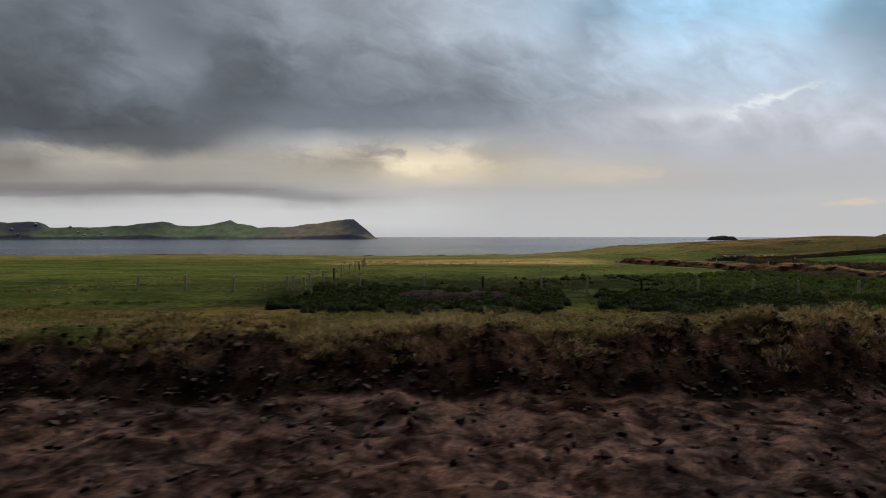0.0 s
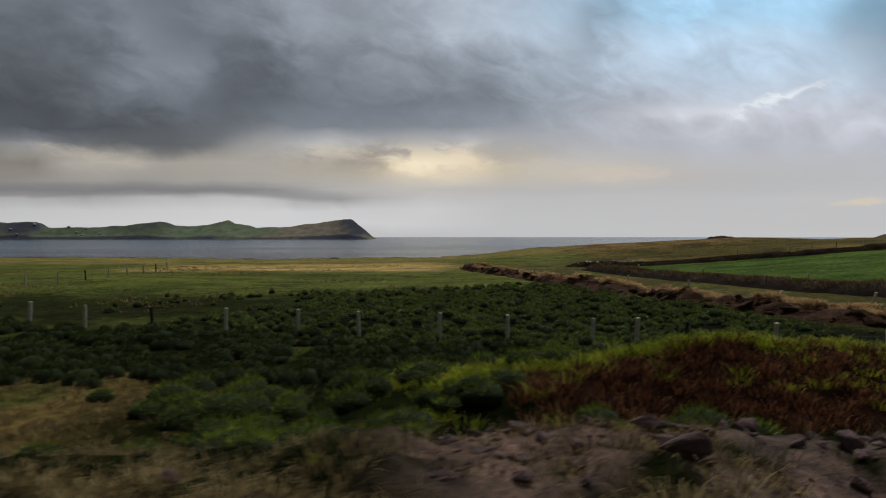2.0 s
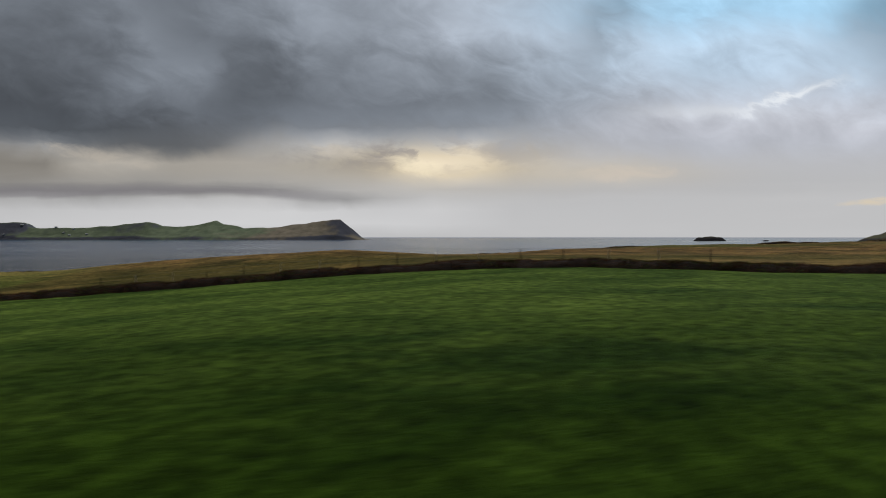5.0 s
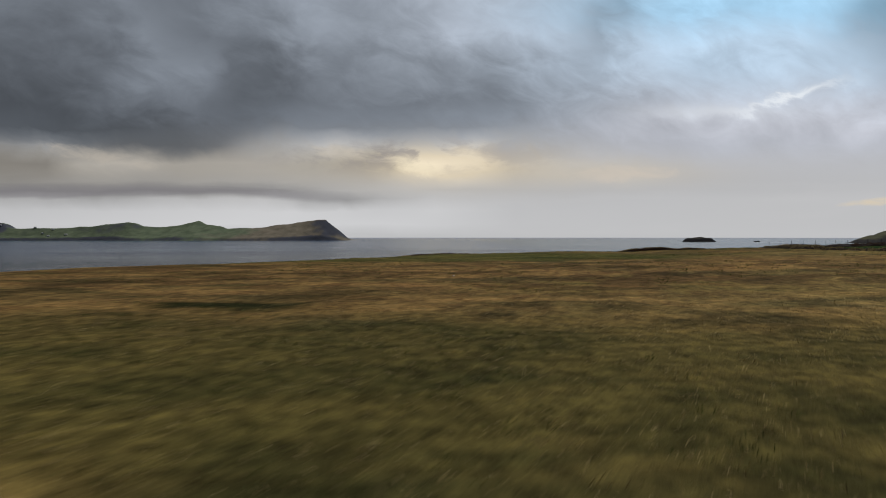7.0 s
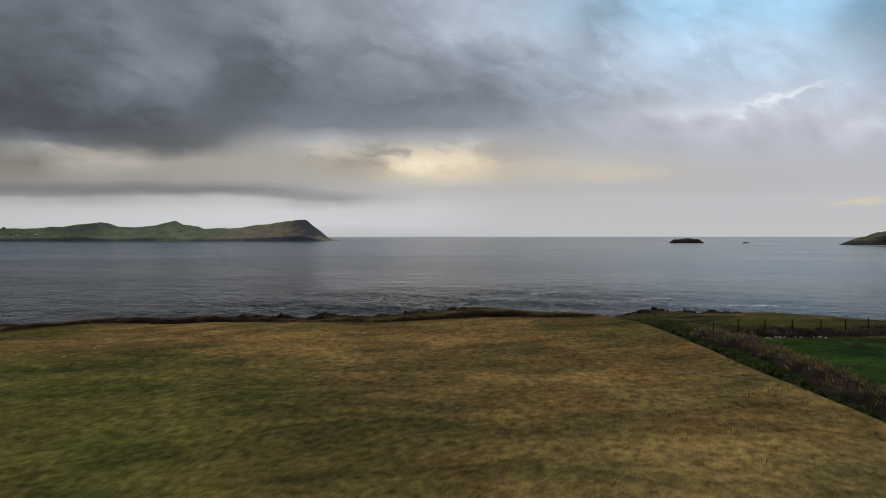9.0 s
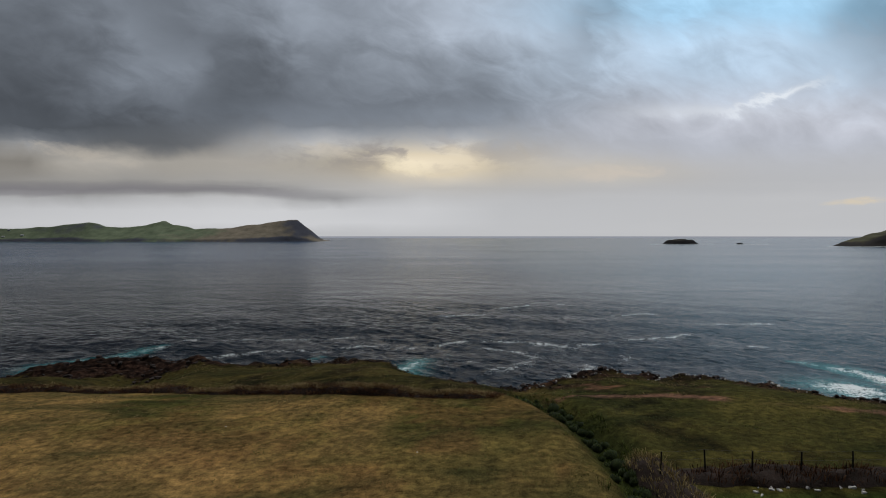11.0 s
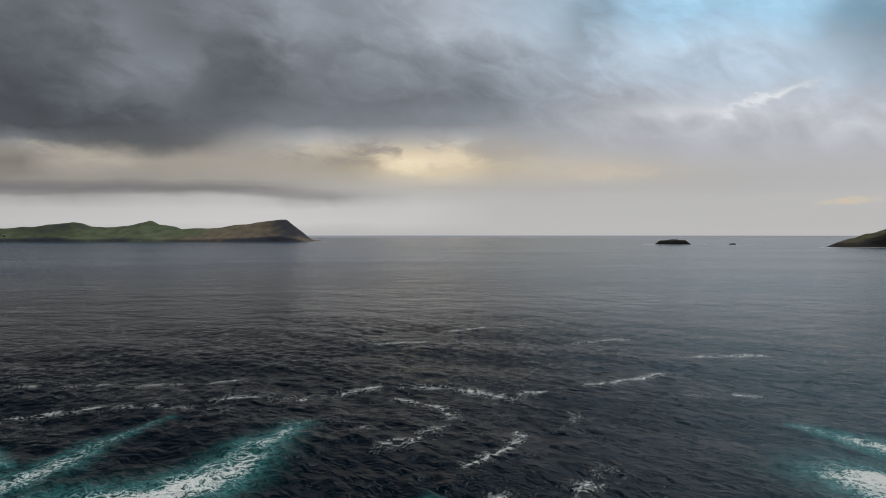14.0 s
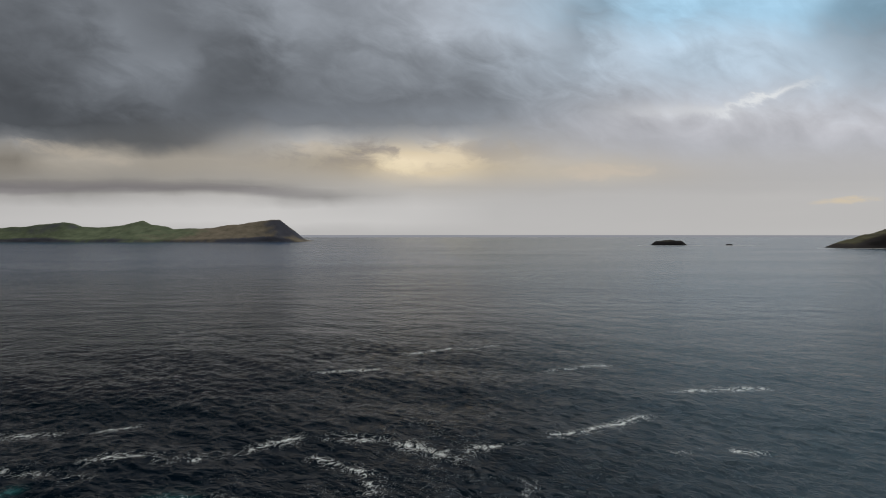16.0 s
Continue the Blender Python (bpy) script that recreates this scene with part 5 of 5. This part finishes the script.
# near-black core: shade on the clumps' sides put into its colour
RUSH_CORE = plain("rush_shade", (0.003, 0.005, 0.0015), (0.032, 0.050, 0.010), 3.0, 0.95, 0.10, fine_scale=22)
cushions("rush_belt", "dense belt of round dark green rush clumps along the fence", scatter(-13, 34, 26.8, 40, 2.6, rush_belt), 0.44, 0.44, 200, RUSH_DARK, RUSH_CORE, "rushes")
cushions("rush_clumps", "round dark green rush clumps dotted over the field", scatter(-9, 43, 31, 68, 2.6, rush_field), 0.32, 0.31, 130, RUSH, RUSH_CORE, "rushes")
blades("field_grass", "green pasture grass between the rushes",
       scatter(-10, 46, 31, 60, 1.6, lambda x, y: smooth(near_line(x, y, RIDGE)[0], 0.8, 1.6) * (1 - rush_field(x, y))), GRASS_GREEN, 9, 0.18, 0.22, 0.018, 0.9)
blades("rough_grass", "coarse yellowing tussocks in the fields behind the fence",
       scatter(-30, 30, 38, 100, 0.55, lambda x, y: smooth(fbm(x, y, 0.12, 3, 69), 0.0, 0.4)), GRASS_DRY, 14, 0.3, 0.3, 0.03, 0.9)
heap, crown = earth_bank("peat_heap", "long heap of dark peat among the rushes", [(-3.5, 33.6), (2, 33.4), (5.8, 33)], 2.4, 0.75, EARTH, 71)
blades("heather", "", crown_points(crown, 10), BRACKEN, 14, 0.22, 0.2, 0.025, 0.8, parent=heap)

# ---- fences of the first fields ----
FENCE_LINE = [(-24, 41.2), (-10.4, 38.6), (3.1, 39.2), (13.6, 37.1), (23, 35.5), (34, 33.4), (44.8, 30.7)]
fence("old fence of weathered posts and sagging wire", FENCE_LINE, 0, POSTS, spots=[(x, float(np.interp(x, [p[0] for p in FENCE_LINE], [p[1] for p in FENCE_LINE])), 0) for x in
      (-22, -18.2, -14.5, -10.5, -9.3, -5.5, -1.0, 3.1, 7.1, 10.1, 13.6, 17.1, 20.4, 23.1, 26.5, 29.2, 32.4, 34.0, 35.7, 38.6, 42.0, 43.5, 44.8)], pattern=(1, 0, 3, 0, 1, 3, 0, 2, 0, 3, 2))
fence("wire fence running off towards the sea", [(-10.4, 39.5), (-9.8, 51), (-9.6, 61), (-10.2, 76), (-12, 90)], 4.2, POSTS)

LONE = [(45.9, 31.0, -6, 3, 3), (48.9, 33.4, 3, -3, 2), (51.0, 32.6, 4, -26, 2), (51.0, 39.1, 4, 2, 1), (51.3, 37.9, -3, 6, 3), (52.7, 35.8, 2, 3, 2), (51.2, 44.2, -4, -16, 1), (47.6, 47.8, 6, -40, 3), (54.1, 41.6, 2, 3, 1), (54.5, 33.6, 8, -8, 1),
        (44.5, 52.5, 3, 4, 0), (42.0, 58.5, 3, -4, 3), (39.2, 66.0, 2, 4, 1), (36.5, 73.0, -3, 2, 3)]
for x, y, a, b, k in LONE:
    ob = new("fence_post", POSTS[k])
    ob.matrix_basis = pose(x, y, height_at(x, y), a, b, rng.uniform(0, 360))
    tagged(ob, "dark tarred gate-side post" if k == 2 else "leaning grey wooden post standing in rough grass", "post", "lane posts")

# ---- the ridge of dug turf beside the lane ----
ridge, crown = earth_bank("turf_ridge", "ridge of freshly dug brown turf beside the grassy lane", RIDGE, 3.6, 0.80, TURF, 81, 0.95, lambda x, y: 0.8 + 0.4 * smooth(fbm(x, y, 0.30, 2, 83), -0.3, 0.3), 0.16, 29)
for k in range(120):
    p = crown_points(crown, 1.0, 0.06, 0.55)[0]
    t = max(0.35, 1 - (p[1] - 35) / 90)
    s = rng.uniform(0.25, 0.75) * (0.45 + 0.55 * t)
    part("sod", SODS[k % 6], ridge, "dark peaty sod", at=pose(*p, rng.uniform(-30, 30), rng.uniform(-30, 30), rng.uniform(0, 360)) @ Matrix.Diagonal((s, s * rng.uniform(0.6, 1.0), s * 0.6, 1)))
straw = crown_points(crown, 110, 0.34, 0.98) + np.array((0, 0, 0.06))
straw = straw[fbm(straw[:, 0], straw[:, 1], 0.55, 3, 82) > -0.06]
blades("straw_grass", "", straw, TURF_STRAW, 30, 0.20, 0.26, 0.014, 1.7, parent=ridge, droop=0.9)
rubble("loose_soil", "", "", SODS, crown_points(crown, 9, 0.0, 1.0), 0.05, 0.2, ridge)
strew("sod", "upturned brown sod lying on the grass by the fence", "sod", "loose sods", SODS, 16, 38, 49, 27.5, 38, 0.18, 0.42)
blades("green_growth", "", crown_points(crown, 2.0, 0.05, 0.95), GRASS_GREEN, 12, 0.25, 0.2, 0.02, 1.0, parent=ridge)

heap, crown = earth_bank("turf_heap", "low heap of brown turf and straw beside the fence", [(43.0, 29.9), (45, 30.2), (47, 30.6), (49.5, 31.6)], 2.0, 0.5, TURF, 85, 0.5)
rubble("loose_soil", "", "", SODS, crown_points(crown, 9, 0.0, 1.0), 0.05, 0.24, heap)
blades("straw_grass", "", crown_points(crown, 3, 0.05, 0.95), GRASS_DRY, 18, 0.16, 0.26, 0.014, 1.4, parent=heap, droop=0.35)
blades("green_growth", "", crown_points(crown, 6, 0.0, 1.0), GRASS_GREEN, 16, 0.28, 0.24, 0.022, 1.0, parent=heap)

# ---- lane hedge, with tall dead grass by the gate ----
hedge, crown = earth_bank("lane_hedge", "overgrown earth bank between the lane and the pasture", LANE_HEDGE, 2.3, 1.0, EARTH, 91, 0.35)
blades("dead_grass", "", crown_points(crown, 22, 0.1, 0.9), GRASS_BROWN, 16, 0.34, 0.24, 0.02, 0.9, parent=hedge, droop=0.35)
blades("dead_growth", "", crown_points(crown, 9, 0.1, 0.9), BRACKEN, 12, 0.36, 0.24, 0.022, 1.0, parent=hedge)
tall = crown_points(crown, 60, 0.1, 0.95, lambda x, y: (y < 46) & (y > 36))
tall = tall[fbm(tall[:, 0], tall[:, 1], 0.5, 3, 93) > -0.1]
blades("tall_grass", "", tall[::2], RUST, 36, 1.2, 0.40, 0.016, 1.2, parent=hedge, droop=0.8)
blades("tall_growth", "", tall, BRACKEN, 24, 0.9, 0.36, 0.02, 1.0, parent=hedge, droop=0.6)
fence("row of short pale posts along the pasture's edge", [(48.2, 80), (51, 68), (54.3, 58), (57.7, 50.5), (60.6, 44)], 3.6, THIN_POSTS + [POSTS[0]], pattern=(0, 2, 1))

blades("lane_grass", "short tufts of green and withered grass along the lane",
       scatter(33, 62, 27, 62, 7.0, lambda x, y: smooth(x, 33 + (62 - y) * 0.25, 36 + (62 - y) * 0.25) * smooth(near_line(x, y, LANE_HEDGE)[0], 0.6, 1.4) * smooth(y, 64, 56) * smooth(y, 33.5, 37.5) * smooth(fbm(x, y, 0.45, 3, 96), -0.35, 0.25)), GRASS_GREEN, 10, 0.14, 0.24, 0.014, 1.2, droop=0.5)
blades("lane_straw", "patches of withered grass along the lane",
       scatter(36, 62, 30, 66, 4.0, lambda x, y: smooth(near_line(x, y, RIDGE)[0], 5.5, 2.0) * smooth(fbm(x, y, 0.4, 3, 97), -0.05, 0.3)), GRASS_BROWN, 12, 0.15, 0.26, 0.014, 1.4, droop=0.6)

# ---- gate ----
gate_left, gate_right = Vector((52.95, 33.15, 0)), Vector((56.5, 34.75, 0))
gz0 = height_at(53.5, 33.4)
turn = math.degrees(math.atan2(gate_right.y - gate_left.y, gate_right.x - gate_left.x))
gate = thing("field_gate", "galvanised tubular steel field gate, closed", "gate", at=pose(gate_left.x + 0.14, gate_left.y + 0.06, gz0, 0, -1.0, turn))
span = (gate_right - gate_left).length - 0.2
for up in (0.14, 0.30, 0.47, 0.66, 0.88, 1.12):
    part("bar", rod("bar", (0, 0, up), (span, 0, up), 0.021 if up < 1 else 0.026, STEEL), gate)
for at in (0.0, span * 0.36, span * 0.68, span):
    part("upright", rod("upright", (at, 0, 0.12), (at, 0, 1.14), 0.022, STEEL), gate)
part("hinge", box_mesh("hinge", 0.16, 0.03, 0.05, STEEL), gate, at=pose(-0.06, 0, 0.25))
part("latch", box_mesh("latch", 0.14, 0.04, 0.04, STEEL), gate, at=pose(span + 0.05, 0, 0.95))
for at, name in ((gate_left, "gate_post"), (gate_right + Vector((0.16, 0.07, 0)), "gate_post")):
    ob = new(name, post_mesh(name, 1.22, 0.12, DARK_WOOD, 7))
    ob.matrix_basis = pose(at.x, at.y, height_at(at.x, at.y), 1, -1, 20)
    tagged(ob, "thick black wooden gate post", "post", "gate posts")

# ---- clutter by the gate ----
stack = thing("plank_stack", "dark weathered planks leaning on the overgrown bank", "planks")
for k in range(4):
    part("plank", box_mesh("plank", 3.6 - 0.3 * k, 0.16, 0.09, DARK_WOOD), stack, at=pose(57.9 + 0.12 * k, 40.0 - 0.16 * k, height_at(57.9, 40.0) + 0.95 - 0.17 * k, 8, 7 - 2 * k, -44 + 2 * k))
drum = thing("feed_tub", "small blue plastic tub lying on the lane", "tub", at=pose(52.6, 39.6, height_at(52.6, 39.6) + 0.08, 80, 0, 30))
bm = bmesh.new()
bmesh.ops.create_cone(bm, cap_ends=True, segments=16, radius1=0.10, radius2=0.13, depth=0.24)
part("body", baked(bm, "body", BLUE, True), drum)
part("rim", rod("rim", (0, 0, 0.11), (0, 0, 0.13), 0.14, WHITE, 16), drum)
blades("weeds", "low dark green weeds beside the fence and gate", scatter(35, 60, 25.0, 34.2, 9.0, lambda x, y: (0.55 + 0.45 * smooth(fbm(x, y, 0.35, 3, 95), -0.3, 0.0)) * smooth(x - 35, 0, 5) * smooth(np.hypot(x - 41.9, y - 28.2), 1.5, 2.1) * smooth(np.hypot(x - 54.7, y - 34), 0.5, 1.2)), RUSH_DARK, 34, 0.30, 0.26, 0.020, 1.1, category="weeds", droop=0.5)
strew("stone", "pale stone lying in the wet grass by the fence", "stone", "pale stones by the fence", PALES, 5, 44, 51, 29.5, 33, 0.05, 0.12)
strew("stone", "white stone on the tumbled corner of the field wall", "stone", "white wall stones", PALES, 44, 44.5, 54.5, 90.0, 91.0, 0.14, 0.40, sink=-1.7)
strew("stone", "pale stone on the end of the turf ridge", "stone", "ridge stones", PALES + STONES, 16, 29, 33, 87, 91, 0.12, 0.34, sink=-0.2)
for x, y in ((30.5, 88), (31.3, 88.6), (29.8, 90), (32.4, 87.2)):
    ob = new("fence_post", POSTS[1])
    ob.matrix_basis = pose(x, y, height_at(x, y), rng.uniform(-12, 12), rng.uniform(-12, 12), 0)
    tagged(ob, "grey post at the end of the turf ridge", "post", "ridge posts")

# ---- pasture hedge ----
GREY_STONES = [lump("stone", 1.0, plain("lichened_stone", (0.12, 0.12, 0.12), (0.36, 0.35, 0.34), 3.0, 0.85, 0.05), k + 90, 0.65, 0.4) for k in range(4)]
hedge, crown = earth_bank("pasture_hedge", "dark earth bank with grass on top round the pasture", PASTURE_HEDGE, 2.0, 0.68, EARTH, 101, 0.3, lambda x, y: 1 + 0.6 * smooth(x, 140.2, 143.2) * smooth(x, 160, 150))
blades("top_grass", "", crown_points(crown, 26, 0.58, 0.98), GRASS_GREEN, 20, 0.22, 0.26, 0.011, 1.2, parent=hedge, droop=0.5)
blades("dry_growth", "", crown_points(crown, 10, 0.55, 0.98), GRASS_BROWN, 18, 0.22, 0.24, 0.011, 1.2, parent=hedge, droop=0.5)
blades("dead_growth", "", crown_points(crown, 40, 0.02, 0.6), BRACKEN, 16, 0.20, 0.2, 0.014, 1.2, parent=hedge)
blades("fern_growth", "", crown_points(crown, 34, 0.0, 0.6, lambda x, y: fbm(x, y, 0.3, 2, 102) > -0.1), RUSH_DARK, 16, 0.18, 0.22, 0.014, 1.4, parent=hedge)
for low, high, kinds, count, small, large in ((142.75, 143.3, PALES, 4, 0.10, 0.16), (142.4, 146.0, STONES, 26, 0.08, 0.18), (137.6, 139.4, STONES, 24, 0.07, 0.16), (139.2, 141.0, STONES + PALES, 10, 0.05, 0.1), (142.6, 147.0, GREY_STONES, 40, 0.08, 0.18), (138.1, 139.3, GREY_STONES, 14, 0.05, 0.12)):
    spots = crown_points(crown, 12, 0.15 if low != 139.2 else 0.0, 0.55 if low != 139.2 else 0.15, lambda x, y: (x > low) & (x < high))[:count]
    for k, p in enumerate(spots):
        s = rng.uniform(small, large)
        part("stone", kinds[k % len(kinds)], hedge, "pale stone in the bank" if kinds is PALES else "grey stone in the bank",
             at=pose(*p, rng.uniform(-20, 20), rng.uniform(-20, 20), rng.uniform(0, 360)) @ Matrix.Diagonal((s, s, s, 1)))
fence("line of thin stakes and wire on the hedge bank", [(p[0], p[1] + 0.5) for p in PASTURE_HEDGE[1:5]], 3.2, THIN_POSTS, raise_by=0.55)

# ---- seaward field ----
blades("straw_field", "short straw-coloured grass of the seaward field",
       scatter(126, 190, 79, 150, 3.2, lambda x, y: smooth(y, 122, 112) * smooth(near_line(x, y, [(136, 79), (150, 96), (170, 126), (186, 150)])[0], 22, 10)), GRASS_DRY, 10, 0.10, 0.30, 0.018, 1.8, droop=0.6)
blades("green_field", "green tufts in the seaward field",
       scatter(126, 204, 79, 198, 0.8, lambda x, y: smooth(fbm(x, y, 0.10, 3, 111), 0.0, 0.3)), GRASS_GREEN, 8, 0.18, 0.28, 0.022, 1.0)
# pale stones added in place of gulls sitting on the grass
strew("stone", "small pale stone standing in for a gull in the seaward field", "stone", "field stones", PALES, 14, 150, 200, 120, 196, 0.05, 0.10)
hedge, crown = earth_bank("sea_hedge", "low earth bank with brown tussocks along the cliff top", SEA_HEDGE, 1.5, 0.5, EARTH, 121, 0.3,
                          lambda x, y: 0.65 + 0.4 * smooth(fbm(x, y, 0.2, 2, 122), -0.25, 0.15))
blades("tussock_growth", "", crown_points(crown, 34, 0.3, 0.95, lambda x, y: fbm(x, y, 0.45, 3, 123) > -0.22), GRASS_DRY, 16, 0.28, 0.24, 0.02, 1.2, parent=hedge, droop=0.6)
blades("dead_growth", "", crown_points(crown, 34, 0.02, 0.8), BRACKEN, 14, 0.28, 0.22, 0.02, 1.2, parent=hedge)

# ---- ditch, far pasture, cliff top ----
bank, crown = earth_bank("ditch_bank", "earth bank with brown grass beside the ditch", [(205.0, 190), (205.4, 182), (204.8, 172), (205.6, 160), (207.5, 145), (209, 125)], 1.6, 0.42, EARTH, 131, 0.35)
blades("dry_growth", "", crown_points(crown, 14, 0.1, 0.9), GRASS_DRY, 14, 0.30, 0.24, 0.026, 0.9, parent=bank, droop=0.35)
bank, crown = earth_bank("field_bank", "earth bank under the fence of the far pasture", RIGHT_HEDGE, 1.6, 0.6, EARTH, 141, 0.35)
blades("dry_growth", "", crown_points(crown, 12, 0.1, 0.9), BRACKEN, 14, 0.30, 0.24, 0.026, 0.9, parent=bank)
strew("stone", "pale stone lying along the far field bank", "stone", "bank stones", PALES, 16, 208, 214, 185.2, 186, 0.08, 0.22)
fence("fence of thin dark stakes on the far bank", RIGHT_HEDGE, 1.9, [THIN_POSTS[0]], raise_by=0.4)
blades("ditch_grass", "dark green grass and tussocks along the ditch",
       scatter(198, 210, 165, 206, 5.0, lambda x, y: smooth(near_line(x, y, DITCH)[0], 2.0, 0.5) * smooth(fbm(x, y, 0.4, 3, 152), -0.4, 0.2)), RUSH_DARK, 18, 0.26, 0.26, 0.02, 1.0)
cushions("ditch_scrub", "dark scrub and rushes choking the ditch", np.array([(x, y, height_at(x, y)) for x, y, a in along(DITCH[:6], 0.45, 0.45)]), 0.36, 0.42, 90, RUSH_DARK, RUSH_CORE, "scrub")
blades("cliff_grass", "coarse grass and thrift on the cliff edge",
       scatter(168, 228, 196, 228, 5.0, lambda x, y: smooth(inland(x, y), 0.2, 0.9) * (0.25 + 0.75 * smooth(inland(x, y), 5, 1.5)) * smooth(fbm(x, y, 0.4, 3, 151), -0.3, 0.3)), GRASS_BROWN, 14, 0.14, 0.26, 0.018, 1.4, droop=0.6)
blades("cliff_green", "green grass on the cliff top",
       scatter(165, 230, 185, 228, 1.6, lambda x, y: smooth(inland(x, y), 0.5, 1.2)), GRASS_GREEN, 14, 0.12, 0.30, 0.018, 1.4, droop=0.6)
CLIFF_STONES = [lump("rock", 1.0, SEA_ROCK, k + 50, 0.6, 0.6, 18) for k in range(5)]
strew("rock", "dark brown rock on the broken cliff edge", "rock", "cliff rocks", CLIFF_STONES, 150, 176, 230, 198, 226, 0.14, 0.5, lambda x, y: -1.6 < float(inland(np.array([x]), np.array([y]))[0]) < 0.9)
strew("rock", "jagged dark rock of the low outcrop", "rock", "outcrop rocks", CLIFF_STONES, 140, 143, 176, 220, 240, 0.18, 0.7, lambda x, y: -2.5 < float(inland(np.array([x]), np.array([y]))[0]) and (x - 157) ** 2 / 220 + (y - 231) ** 2 / 60 < 1)
strew("stone", "pale lichen-covered stone on the cliff point", "stone", "cliff point stones", PALES + PALES + STONES, 120, 203.5, 224, 203, 211, 0.08, 0.26, lambda x, y: -0.2 < float(inland(np.array([x]), np.array([y]))[0]) < 1.3, sink=0.0)

rubble("edge_rubble", "brown broken rock crumbling along the cliff edge", "rubble", CLIFF_STONES, scatter(180, 232, 194, 226, 9.0, lambda x, y: smooth(inland(x, y), -1.0, 0.0) * smooth(inland(x, y), 2.0, 0.9) * smooth(fbm(x, y, 0.3, 2, 161), -0.3, 0.2)), 0.06, 0.30)
rubble("edge_stones", "pale lichened stones strewn along the cliff edge", "rubble", PALES, scatter(198, 232, 194, 214, 3.0, lambda x, y: smooth(inland(x, y), -0.4, 0.2) * smooth(inland(x, y), 1.8, 0.6) * smooth(fbm(x, y, 0.4, 2, 162), -0.2, 0.3)), 0.05, 0.16)

# ---- cottages on the far shore ----
cottage = thing("cottage", "white cottage with a pale roof on the far shore", "house", "far cottages")
part("wall", box_mesh("wall", 9, 5.5, 3.2, WHITE, 0.05), cottage)
part("roof", mesh_of("roof", [(-4.8, -3, 3.2), (4.8, -3, 3.2), (4.8, 3, 3.2), (-4.8, 3, 3.2), (-4.8, 0, 5.6), (4.8, 0, 5.6)], [(0, 1, 5, 4), (2, 3, 4, 5), (0, 4, 3), (1, 2, 5), (3, 2, 1, 0)], PALE_ROOF), cottage)
part("door", box_mesh("door", 0.9, 0.1, 2.0, SLATE), cottage, at=pose(0.4, -2.76, 0))
for at in (-2.8, 2.9):
    part("window", box_mesh("window", 1.1, 0.1, 1.1, SLATE), cottage, at=pose(at, -2.76, 1.1))
sites = [(-1425, 2215), (-1385, 2190), (-1402, 2240), (-1320, 2195), (-1690, 2220), (-1650, 2200), (-1610, 2240), (-1760, 2240), (-1480, 2250)]
for n, (x, y) in enumerate(sites):
    z = float(headland_height(np.array([float(x)]), np.array([float(y)]))[0])
    m = pose(x, y, z - 0.3, 0, 0, (n * 37) % 60 - 30)
    if n == 0:
        cottage.matrix_basis = m
    else:
        copy_thing(cottage, m)


# ---- surf round the rocks out at sea ----
FOAM = plain("surf_foam", (0.55, 0.58, 0.60), (0.85, 0.87, 0.87), 0.3, 0.7, 0.1, fine_scale=2.0)


def surf(label, points, wide, seed):
    verts, faces = [], []
    for n, (x, y, a) in enumerate(along(points, 2.0)):
        half = wide * (0.35 + 0.65 * abs(float(fbm(np.array([n * 0.5]), np.array([seed * 3.0]), 0.6, 3, seed)[0])))
        verts += [(x + math.sin(a) * half, y - math.cos(a) * half, 0.12), (x, y, 0.5), (x - math.sin(a) * half, y + math.cos(a) * half, 0.12)]
        if n:
            i = n * 3
            faces += [(i - 3, i, i + 1, i - 2), (i - 2, i + 1, i + 2, i - 1)]
    tagged(new("surf", mesh_of("surf", verts, faces, FOAM)), label, "surf", kind="stuff")


surf("white surf breaking along the islet", [(735, 1590), (765, 1574), (800, 1568), (840, 1570), (880, 1585), (900, 1592)], 6, 1)
surf("white surf round the skerry", [(940, 1562), (965, 1560), (1000, 1566), (1030, 1570)], 5, 2)
surf("white surf at the foot of the rocky point", [(960, 1262), (985, 1256), (1010, 1252), (1060, 1254), (1120, 1256), (1200, 1258)], 7, 3)
